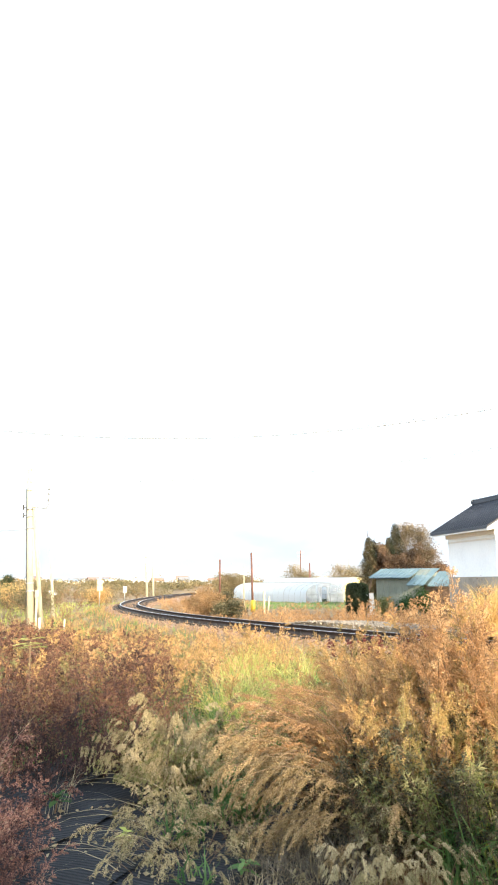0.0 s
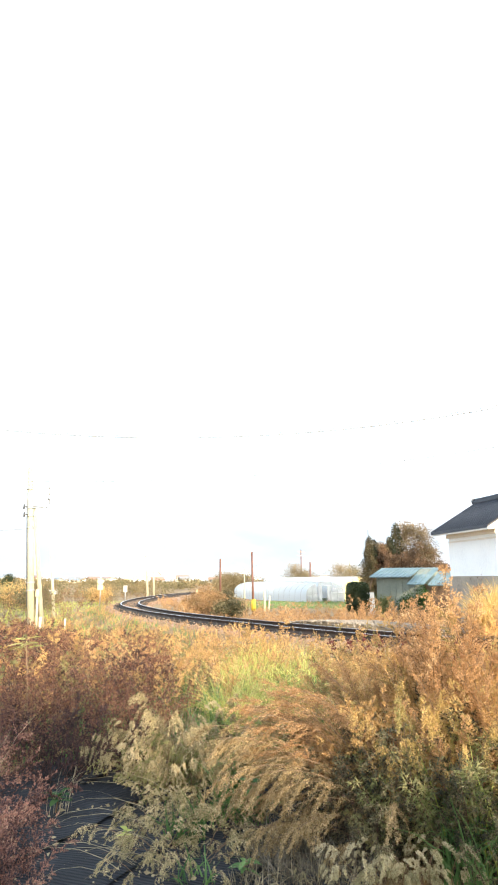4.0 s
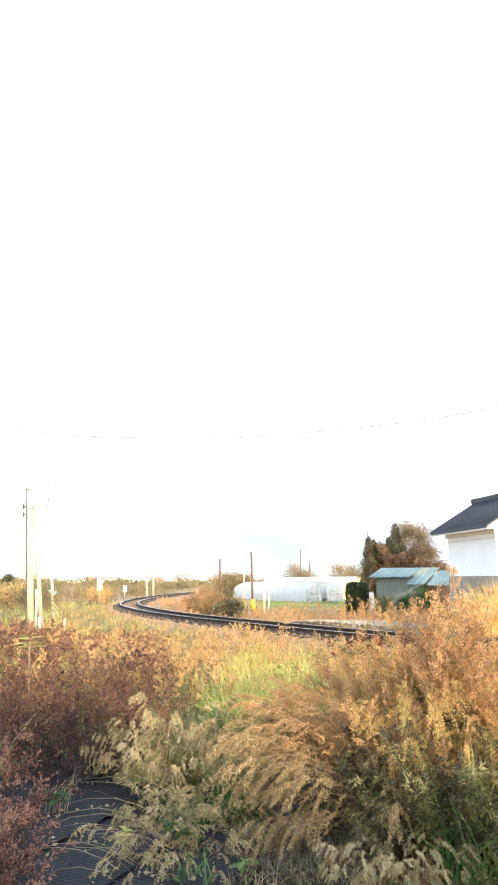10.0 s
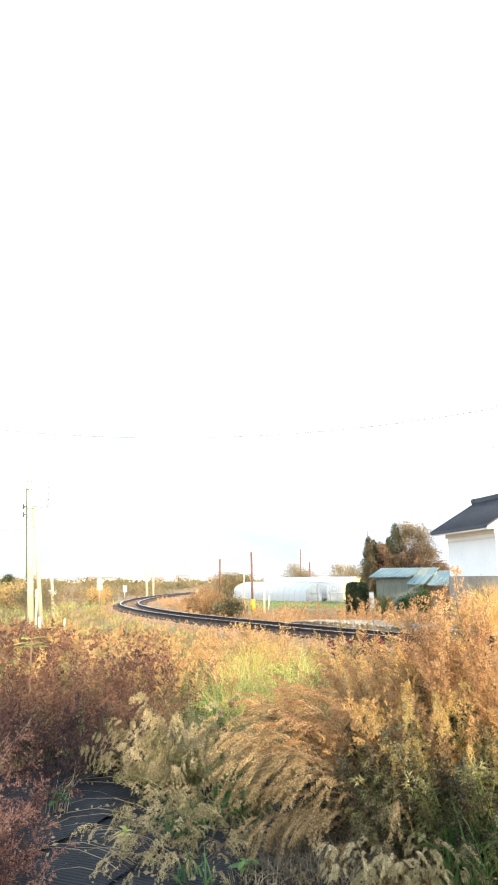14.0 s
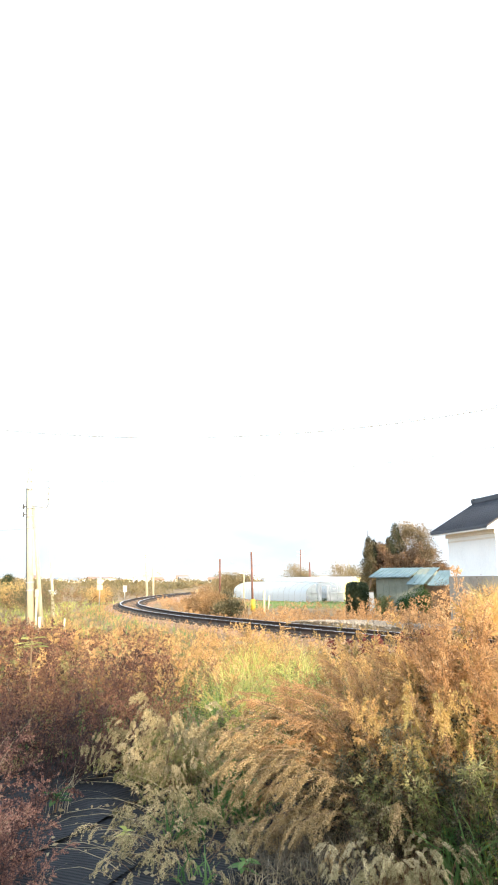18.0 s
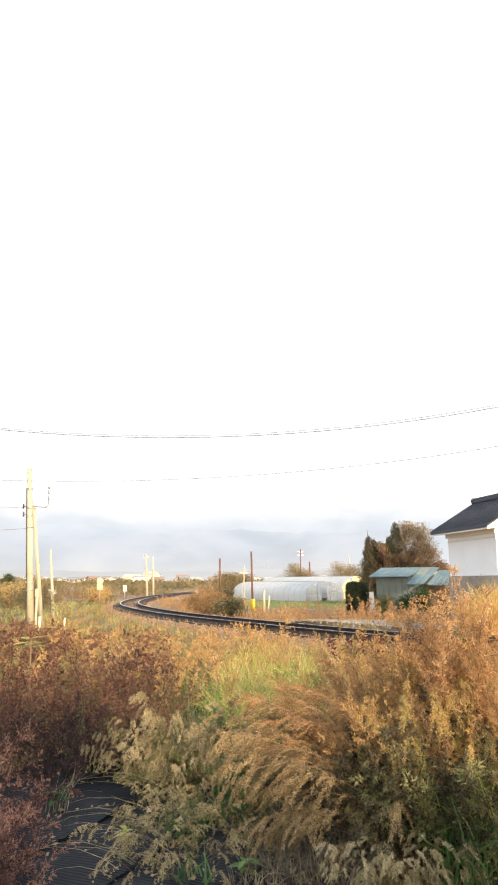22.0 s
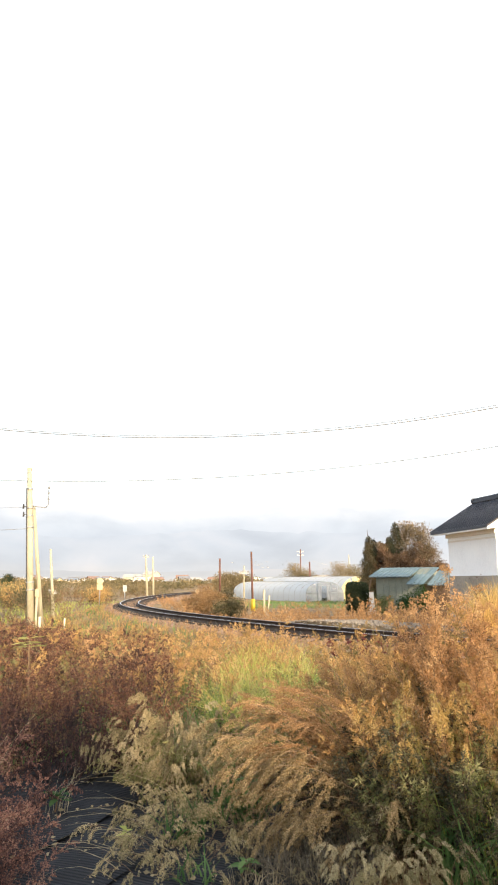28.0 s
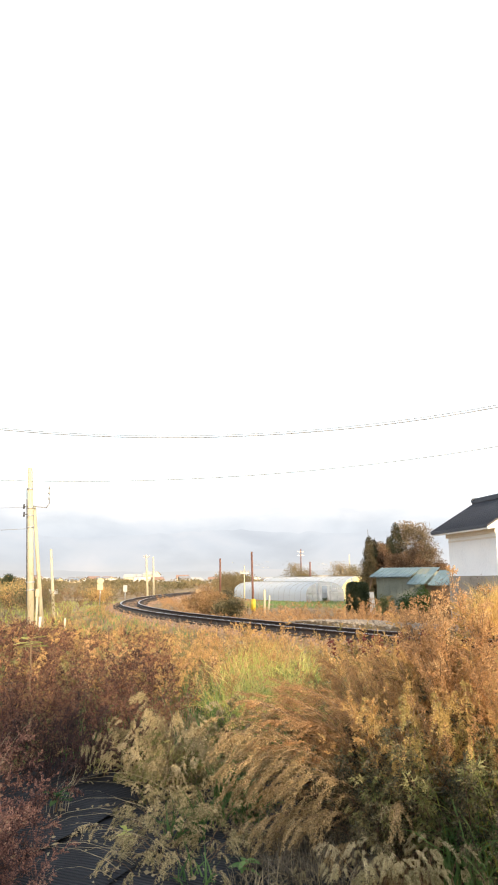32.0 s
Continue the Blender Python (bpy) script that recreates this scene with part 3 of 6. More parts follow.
def build_slope_town():
    rng = np.random.default_rng(15)
    n = 80
    a = rng.normal(0.09, 0.05, n)
    q = rng.uniform(0.28, 0.43, n)
    d = 2996 * (1 + 0.1 * q)
    z = -20 + np.array([range_height(b, 215, 60, 5.7) + 20 for b in a]) * q
    s = rng.uniform(0.9, 2.0, n)
    base = np.array([(-2.2, -1, 0), (2.2, -1, 0), (2.2, 1, 0), (-2.2, 1, 0), (-2.2, -1, 0.9), (2.2, -1, 0.9), (2.2, 1, 0.9), (-2.2, 1, 0.9)], dtype=float)
    v = base[None] * s[:, None, None] + np.stack([d * np.sin(a), d * np.cos(a), z], 1)[:, None]
    q = np.array([(0, 1, 5, 4), (1, 2, 6, 5), (2, 3, 7, 6), (3, 0, 4, 7), (4, 5, 6, 7), (3, 2, 1, 0)])
    f = (q[None] + 8 * np.arange(n)[:, None, None]).reshape(-1, 4)
    tagged(new("slope_town", mesh("slope_town", v.reshape(-1, 3), f, M_FARHOUSE)), "tiny pale houses scattered on the far slope", "houses", kind="stuff")


build_slope_town()

# ---- unseen plain wall, added behind the tripod to keep the low sun off the nearest plants ----
def build_shade_wall():
    bm = bmesh.new()
    box(bm, 4.2, 22, -5.4, -5.0, -0.3, 3.0)
    box(bm, -14, 4.2, -5.4, -5.0, -0.3, 3.8)
    bmesh.ops.bevel(bm, geom=bm.edges[:], offset=0.02, segments=1, affect="EDGES")
    return tagged(new("shade_wall_rear", bm_mesh("shade_wall_rear", bm, M_BASEWALL)), "plain grey-brown unseen wall added behind the camera to cast shade", "wall", kind="structure")


build_shade_wall()
# ---- railway ----
def offset_line(line, off):
    t = unit(np.gradient(line, axis=0))
    return np.stack([line[:, 0] - t[:, 1] * off, line[:, 1] + t[:, 0] * off], 1)


def swept(line, profile, z, name, material, slots=None, closed=True):
    """A profile of (across, height) drawn along a line on the ground."""
    t = unit(np.gradient(line, axis=0))
    nrm = np.stack([-t[:, 1], t[:, 0]], 1)
    n = len(profile)
    v, f, s = [], [], []
    for i in range(len(line)):
        for a, h in profile:
            v.append((line[i, 0] + nrm[i, 0] * a, line[i, 1] + nrm[i, 1] * a, z + h))
    for i in range(len(line) - 1):
        for k in range(n if closed else n - 1):
            j = (k + 1) % n
            f.append((i * n + k, i * n + j, (i + 1) * n + j, (i + 1) * n + k))
            s.append(slots[k] if slots else 0)
    return mesh(name, v, f, material, slots=s)


RAIL_PROFILE = [(1.12 * a, 1.12 * h) for a, h in [(-0.061, -0.153), (0.061, -0.153), (0.061, -0.143), (0.009, -0.125), (0.009, -0.045), (0.0325, -0.036), (0.0325, -0.006),
                (0.027, 0.0), (-0.027, 0.0), (-0.0325, -0.006), (-0.0325, -0.036), (-0.009, -0.045), (-0.009, -0.125), (-0.061, -0.143)]]


def build_track():
    bed = swept(TRACK_LINE, [(-2.2, -0.8), (-1.25, -0.235), (-0.5, -0.215), (0.5, -0.215), (1.25, -0.235), (2.2, -0.8)], RAIL_Z, "ballast_bed", M_BALLAST, closed=False)
    tagged(new("ballast_bed", bed), "grey-brown gravel ballast bed of the track", "ballast", kind="structure")
    track = tagged(new("railway_track"), "single curved narrow-gauge railway track with rusty rails", "railway track")
    for side in (-0.5655, 0.5655):
        part("rail", swept(offset_line(TRACK_LINE, side), RAIL_PROFILE, RAIL_Z, "rail", [M_RAILSIDE, M_RAILTOP], slots=[0] * 7 + [1] + [0] * 6), track, label="dark rusty rail with a polished head")
    seg = np.hypot(*np.diff(TRACK_LINE, axis=0).T)
    dist = np.concatenate([[0], seg.cumsum()])
    bm = bmesh.new()
    box(bm, -1.05, 1.05, -0.1, 0.1, -0.14, 0.0, 0.012)
    sleeper = bm_mesh("sleeper", bm, M_SLEEPER)
    bm = bmesh.new()
    box(bm, -0.16, 0.16, -0.07, 0.07, 0.0, 0.018, 0.004)
    for sx in (-0.105, 0.105):
        box(bm, sx - 0.028, sx + 0.028, -0.05, 0.05, 0.016, 0.05, 0.006)
        rod(bm, (sx, 0, 0.045), (sx, 0, 0.085), 0.014, n=6)
    clip = bm_mesh("rail_fastening", bm, M_BLACKIRON)
    s = 1.0
    while s < 75:
        x, y = np.interp(s, dist, TRACK_LINE[:, 0]), np.interp(s, dist, TRACK_LINE[:, 1])
        x2, y2 = np.interp(s + 0.1, dist, TRACK_LINE[:, 0]), np.interp(s + 0.1, dist, TRACK_LINE[:, 1])
        a = math.degrees(math.atan2(y2 - y, x2 - x)) - 90
        sl = part("sleeper", sleeper, track, pose(x, y, RAIL_Z - 0.175, 0, 0, a))
        if s < 45:
            for side in (-0.5655, 0.5655):
                part("fastening", clip, sl, pose(side, 0, 0.002))
        s += 0.66
    # loose stones on the shoulders
    rng = np.random.default_rng(5)
    n = 14000
    s = rng.uniform(0, 70, n)
    off = np.clip(rng.normal(0, 1.15, n), -2.3, 2.3)
    x, y = np.interp(s, dist, TRACK_LINE[:, 0]), np.interp(s, dist, TRACK_LINE[:, 1])
    x2, y2 = np.interp(s + 0.1, dist, TRACK_LINE[:, 0]), np.interp(s + 0.1, dist, TRACK_LINE[:, 1])
    t = unit(np.stack([x2 - x, y2 - y], 1))
    cx, cy = x - t[:, 1] * off, y + t[:, 0] * off
    top = np.interp(np.abs(off), [0, 0.5, 1.25, 2.2], [-0.215, -0.215, -0.235, -0.8]) + RAIL_Z
    r = rng.uniform(0.022, 0.052, n)
    base = np.array([(1, 0, 0), (0, 1, 0), (-1, 0, 0), (0, -1, 0), (0, 0, 1), (0, 0, -1)], dtype=float)
    v = base[None] * r[:, None, None] * rng.uniform(0.6, 1.25, (n, 6, 1))
    a = rng.uniform(0, 6.28, n)
    rot = np.stack([v[..., 0] * np.cos(a)[:, None] - v[..., 1] * np.sin(a)[:, None], v[..., 0] * np.sin(a)[:, None] + v[..., 1] * np.cos(a)[:, None], v[..., 2]], 2)
    rot += np.stack([cx, cy, top + r * 0.4], 1)[:, None]
    tri = np.array([(0, 1, 4), (1, 2, 4), (2, 3, 4), (3, 0, 4), (1, 0, 5), (2, 1, 5), (3, 2, 5), (0, 3, 5)])
    f = (tri[None] + 6 * np.arange(n)[:, None, None]).reshape(-1, 3)
    tagged(new("ballast_stones", mesh("ballast_stones", rot.reshape(-1, 3), f, M_STONE)), "loose angular ballast stones along the track", "stones", kind="stuff")
    # a length of stony bank beyond the track
    n = 16000
    px, py = rng.uniform(0.5, 9.0, n), rng.uniform(13.0, 27.0, n)
    away = np.array([track_distance(a, b) for a, b in zip(px, py)])
    keep = (away > 1.6) & (away < 3.4) & np.array([not near_side(a, b) for a, b in zip(px, py)])
    px, py = px[keep], py[keep]
    n = len(px)
    pz = np.array([ground_z(a, b) for a, b in zip(px, py)])
    r = rng.uniform(0.025, 0.06, n)
    v = base[None] * r[:, None, None] * rng.uniform(0.6, 1.25, (n, 6, 1)) + np.stack([px, py, pz + r * 0.4], 1)[:, None]
    f = (tri[None] + 6 * np.arange(n)[:, None, None]).reshape(-1, 3)
    tagged(new("bank_stones", mesh("bank_stones", v.reshape(-1, 3), f, M_BANKSTONE)), "pale stones scattered on the bank beyond the track", "stones", kind="stuff")


build_track()


# ---- poles and wires ----
def pole_mesh(p, q, r0, r1, material, n=14):
    bm = bmesh.new()
    rod(bm, p, q, r0, r1, n)
    return bm_mesh("shaft", bm, material, smooth=True)


def build_main_pole():
    base = Vector((-9.88, 32, -0.5))
    pole = tagged(new("utility_pole"), "tall weathered concrete utility pole with clamps and insulators", "utility pole")
    pole.matrix_basis = Matrix.Translation(base)
    lean = lambda z: Vector((-0.5 * z / 7.5, 0, z))
    part("shaft", pole_mesh(lean(0), lean(7.55), 0.165, 0.115, M_CONCRETE), pole)
    for z in (1.9, 2.25, 4.75, 5.3, 5.65, 6.55):
        bm = bmesh.new()
        rod(bm, lean(z - 0.03), lean(z + 0.03), 0.2 - 0.0088 * z, n=14)
        part("clamp", bm_mesh("clamp", bm, M_GALV, True), pole, label="steel band clamp")
    for dz in (5.72, 5.35):
        bm = bmesh.new()
        rod(bm, lean(dz) + Vector((-0.10, 0, 0)), lean(dz) + Vector((-0.30, -0.05, 0.02)), 0.018)
        rod(bm, lean(dz) + Vector((-0.28, -0.05, -0.1)), lean(dz) + Vector((-0.28, -0.05, 0.12)), 0.045, 0.03, 10)
        part("insulator", bm_mesh("insulator", bm, M_BLACKIRON, True), pole, label="dark insulator on a short pin")
    bm = bmesh.new()
    rod(bm, lean(5.75) + Vector((0.12, 0, 0)), lean(5.75) + Vector((0.75, 0, -0.08)), 0.022)
    rod(bm, lean(5.75) + Vector((0.75, 0, -0.08)), lean(5.75) + Vector((0.88, 0, 0.1)), 0.022)
    rod(bm, lean(5.75) + Vector((0.88, 0, 0.1)), lean(5.75) + Vector((0.84, 0, 0.85)), 0.02)
    for z in (0.3, 0.55, 0.8):
        rod(bm, lean(5.75) + Vector((0.85, 0, z)), lean(5.75) + Vector((0.85, 0, z + 0.12)), 0.05, 0.035, 10)
    part("bracket", bm_mesh("bracket", bm, M_WIRE, True), pole, label="bent steel bracket with stacked insulators")
    bm = bmesh.new()
    box(bm, 0.13, 0.31, -0.12, 0.12, 1.6, 1.95, 0.02)
    part("meter_box", bm_mesh("meter_box", bm, HOUSE_WALLS[2]), pole, label="small yellowed switch box")
    bm = bmesh.new()
    rod(bm, (0.24, -0.02, 0.0), (0.2, -0.02, 1.6), 0.055, n=10)
    part("conduit", bm_mesh("conduit", bm, M_CONCRETE, True), pole, label="pale conduit pipe")
    bm = bmesh.new()
    rod(bm, lean(1.2) + Vector((-0.17, -0.05, 0)), lean(6.6) + Vector((-0.14, -0.05, 0)), 0.02, n=6)
    part("earth_wire", bm_mesh("earth_wire", bm, M_BLACKIRON), pole)
    brace = part("brace", pole_mesh((0.10, 1.4, 0.0), (-0.29, 0.3, 5.75), 0.115, 0.075, M_CONCRETE), pole, label="leaning concrete brace pole")
    return pole


build_main_pole()


def simple_pole(name, label, x, y, h, r0, r1, material, lean=0.0, arms=(), guard=0.0, z=None):
    z = ground_z(x, y) - 0.1 if z is None else z
    pole = tagged(new(name), label, "pole")
    pole.matrix_basis = pose(x, y, z)
    top = Vector((lean, 0, h))
    part("shaft", pole_mesh((0, 0, 0), top, r0, r1, material, 10), pole)
    for hz, w in arms:
        bm = bmesh.new()
        c = top * (hz / h)
        box(bm, c.x - w / 2, c.x + w / 2, -0.05, 0.05, hz - 0.05, hz + 0.05, 0.01)
        arm = part("crossarm", bm_mesh("crossarm", bm, M_GALV), pole)
        for sx in (-0.42, -0.15, 0.15, 0.42):
            bm = bmesh.new()
            rod(bm, (c.x + sx * w, 0, hz + 0.04), (c.x + sx * w, 0, hz + 0.22), 0.05, 0.03, 8)
            part("insulator", bm_mesh("insulator", bm, M_PORCELAIN, True), arm)
    if guard:
        bm = bmesh.new()
        rod(bm, (0, 0, 0.1), (0, 0, guard), r0 * 2.1, r0 * 2.0, 14)
        part("guard", bm_mesh("guard", bm, M_YELLOWPAINT, True), pole, label="yellow guard sleeve")
    return pole


simple_pole("signal_pole", "slim concrete pole with a pale sign board", -12.2, 44, 4.3, 0.11, 0.07, M_CONCRETE, lean=-0.42, z=-0.5)
simple_pole("line_pole", "slender concrete line pole with a crossarm beside the track", -11.35, 78, 4.6, 0.14, 0.1, M_CONCRETE, lean=-0.25, arms=((4.35, 0.7),), z=0.1)
simple_pole("line_pole", "slender concrete line pole with a crossarm beside the track", -11.45, 84, 4.6, 0.13, 0.09, M_CONCRETE, lean=-0.2, z=0.1)
simple_pole("signal_post", "rust-brown steel post with a yellow guard at its foot", 0.29, 52, 4.42, 0.085, 0.07, M_RUST, lean=-0.12, guard=0.95, z=-0.45)
simple_pole("signal_post", "rust-brown steel post far along the track", -3.1, 75, 4.3, 0.12, 0.09, M_RUST, lean=-0.06, z=-0.1)
simple_pole("line_pole", "pale concrete pole standing by the greenhouse", -0.43, 60, 3.55, 0.07, 0.05, M_CONCRETE, arms=((2.9, 0.8),), z=-0.42)
simple_pole("marker_post", "short pale concrete marker post", 1.08, 50, 1.62, 0.09, 0.08, M_CONCRETE, z=-0.42)
simple_pole("marker_post", "short pale concrete marker post", 1.38, 51, 1.2, 0.07, 0.06, M_CONCRETE, lean=0.1, z=-0.42)
simple_pole("marker_post", "short white marker post in the weeds", -8.9, 30, 0.62, 0.06, 0.055, HOUSE_WALLS[0], z=-0.3)
simple_pole("marker_post", "short white marker post in the weeds", -8.1, 31, 0.5, 0.035, 0.035, HOUSE_WALLS[0], z=-0.3)
simple_pole("line_pole", "tall distant pole with crossarms above the trees", 10.4, 140, 7.9, 0.14, 0.10, M_RUST, arms=((7.4, 1.4), (6.7, 1.4)), z=0.2)
simple_pole("line_pole", "distant dark pole behind the greenhouses", 9.6, 110, 5.0, 0.16, 0.11, M_RUST, z=-0.2)
simple_pole("line_pole", "distant pale pole at the edge of the town", 21.6, 150, 7.0, 0.15, 0.1, M_CONCRETE, z=0.4)


def board_sign(name, label, x, y, z, w, h, material, post_h, tilt=0):
    ob = tagged(new(name), label, "sign")
    ob.matrix_basis = pose(x, y, ground_z(x, y) - 0.05, 0, 0, tilt)
    bm = bmesh.new()
    rod(bm, (0, 0.05, 0), (0, 0.05, post_h), 0.04, n=8)
    part("post", bm_mesh("post", bm, M_GALV, True), ob)
    for k, zz in enumerate(z):
        bm = bmesh.new()
        if k == 1:
            rod(bm, (0, 0, zz), (0, -0.03, zz), w * 0.55, n=20)
        else:
            box(bm, -w / 2, w / 2, -0.03, 0.0, zz - h / 2, zz + h / 2, 0.008)
        part("board", bm_mesh("board", bm, material), ob)
    return ob


board_sign("track_sign", "pale round and square boards on a post beside the track", -12.8, 60, (1.75, 2.25), 0.5, 0.45, HOUSE_WALLS[2], 2.3)
board_sign("track_sign", "small pale board on a post in the field", -14.0, 50, (1.5,), 0.6, 0.35, HOUSE_WALLS[3], 1.7, 5)
board_sign("track_sign", "tilted white board on a post by the bend", -11.0, 62, (1.25,), 0.35, 0.55, HOUSE_WALLS[3], 1.5, 8)
board_sign("track_sign", "pale board in the bushes inside the bend", -5.1, 70, (1.3,), 0.5, 0.35, HOUSE_WALLS[2], 1.5, 12)


def build_wires():
    def span(name, label, a, b, sag, r, n=40):
        a, b = Vector(a), Vector(b)
        pts = [a.lerp(b, i / n) - Vector((0, 0, sag * 4 * (i / n) * (1 - i / n))) for i in range(n + 1)]
        tagged(cable(name, pts, r, M_WIRE), label, "cable")
    lab = "thin grey overhead cable across the whole sky"
    for dz, r in ((0.0, 0.022), (0.09, 0.015)):
        pts = [(x, 30.0, 8.1 + 0.0064 * (x + 3.6) ** 2 + dz * (1 + x / 60)) for x in np.linspace(-26, 26, 53)]
        tagged(cable("overhead_cable", pts, r, M_WIRE), lab, "cable")
    pts = [(x, 31.9, 6.4 + 0.00423 * (x + 8.1) ** 2) for x in np.linspace(-27, 27, 55)]
    tagged(cable("overhead_cable", pts, 0.017, M_WIRE), "thin grey overhead cable passing the utility pole", "cable")
    span("overhead_cable", "thin grey cable tied to the utility pole", (-25, 30, 4.5), (-10.25, 32, 4.2), 0.35, 0.012)
    span("overhead_cable", "thin grey cable tied to the utility pole", (-25, 30, 5.6), (-10.3, 32, 5.2), 0.3, 0.008)


build_wires()
for x, y, h in ((-26.05, 30, 12.1), (26.05, 30, 14.5), (-27.05, 31.9, 8.6), (27.05, 31.9, 12.1), (-25.05, 30, 6.3)):
    simple_pole("utility_pole", "plain concrete pole at the end of the overhead cables", x, y, h, 0.17, 0.12, M_CONCRETE, z=-0.6)


# ---- plastered storehouse with a dark tiled roof ----
def build_storehouse():
    ob = tagged(new("storehouse"), "white plastered storehouse with dark tiled gable roof and grey base", "house")
    ang = math.degrees(math.atan2(30.5 - 36.0, 10.56 - 9.48))
    ob.matrix_basis = pose(9.48, 36.0, 0, 0, 0, ang)
    # own axes: x along the eaves from the far corner towards the camera, y (left of x) into the house
    Lr, W, ze, zr = 5.6, 2.68, 4.28, 5.9
    x0, x1, y0, y1 = 0.5, Lr - 0.55, 0.72, 2 * W - 0.72
    bm = bmesh.new()
    box(bm, x0 - 0.06, x1 + 0.06, y0 - 0.06, y1 + 0.06, -0.5, 2.05, 0.03)
    part("base_wall", bm_mesh("base_wall", bm, M_BASEWALL), ob, label="grey-brown rendered base wall")
    bm = bmesh.new()
    ztop = ze + 0.72 * (zr - ze) / W - 0.16
    mid = W
    prism(bm, [(y0, 2.05), (y1, 2.05), (y1, ztop), (mid, zr - 0.16), (y0, ztop)], x0, x1)
    part("wall", bm_mesh("wall", bm, M_PLASTER), ob, label="smooth white plaster wall")
    for d, za, zb in ((0.03, 3.72, 3.80), (0.10, 3.95, 4.14)):
        for ya, yb in ((y0 - d, y0 + 0.1), (y1 - 0.1, y1 + d)):
            bm = bmesh.new()
            prism(bm, [(ya, za), (yb, za), (yb, zb), (ya, zb)], x0 - d * 0.8, x1 + d * 0.8)
            part("eaves_moulding", bm_mesh("eaves_moulding", bm, M_TRIMPLASTER), ob, label="cream plaster eaves moulding")
    slope = (zr - ze) / W
    bm = bmesh.new()
    for sgn in (1, -1):
        fy = lambda d: d if sgn > 0 else 2 * W - d
        prism(bm, [(fy(0), ze - 0.13), (fy(0), ze), (fy(W), zr), (fy(W), zr - 0.16)], 0, Lr)
    roof = part("roof", bm_mesh("roof", bm, M_ROOFTILE), ob, label="dark slate-blue tiled roof")
    # tile rows: each course is a lipped strip, each column a rounded ridge
    n = 22
    for c in range(n + 1):
        x = Lr * c / n
        for yy in (0.0, 2 * W):
            bm = bmesh.new()
            rod(bm, (x, yy, ze + 0.008), (x, W, zr + 0.008), 0.03, n=6)
            part("tile_roll", bm_mesh("tile_roll", bm, M_ROOFTILE, True), roof)
    for r in range(1, 13):
        d = W * r / 13
        for y, z in ((d, ze + slope * d), (2 * W - d, ze + slope * d)):
            bm = bmesh.new()
            box(bm, 0.02, Lr - 0.02, y - 0.03, y + 0.03, z - 0.01, z + 0.018)
            part("tile_course", bm_mesh("tile_course", bm, M_ROOFTILE), roof)
    bm = bmesh.new()
    box(bm, -0.12, Lr + 0.12, W - 0.14, W + 0.14, zr - 0.05, zr + 0.13, 0.03)
    rod(bm, (-0.1, W, zr + 0.17), (Lr + 0.1, W, zr + 0.17), 0.075, n=12)
    part("ridge", bm_mesh("ridge", bm, M_ROOFTILE), roof, label="raised ridge of stacked tiles")
    for x in (-0.12, Lr + 0.12):
        bm = bmesh.new()
        rod(bm, (x - 0.06, W, zr + 0.1), (x + 0.06, W, zr + 0.1), 0.17, n=18)
        part("ridge_end_tile", bm_mesh("ridge_end_tile", bm, M_ROOFTILE), roof, label="round ridge end tile")
    for sgn in (1, -1):
        fy = lambda d: d if sgn > 0 else 2 * W - d
        for x in (-0.03, Lr - 0.09):
            bm = bmesh.new()
            prism(bm, [(fy(0), ze - 0.22), (fy(0), ze - 0.10), (fy(W), zr - 0.10), (fy(W), zr - 0.28)], x, x + 0.12)
            part("verge_board", bm_mesh("verge_board", bm, M_TRIMPLASTER), ob, label="white plastered verge")
    bm = bmesh.new()
    prism(bm, [(0.03, ze - 0.2), (0.03, ze - 0.06), (y0, ze + slope * y0 - 0.14), (y0, ze - 0.12)], 0.05, Lr - 0.05)
    part("soffit", bm_mesh("soffit", bm, M_TRIMPLASTER), ob, label="cream soffit under the eaves")
    return ob


build_storehouse()


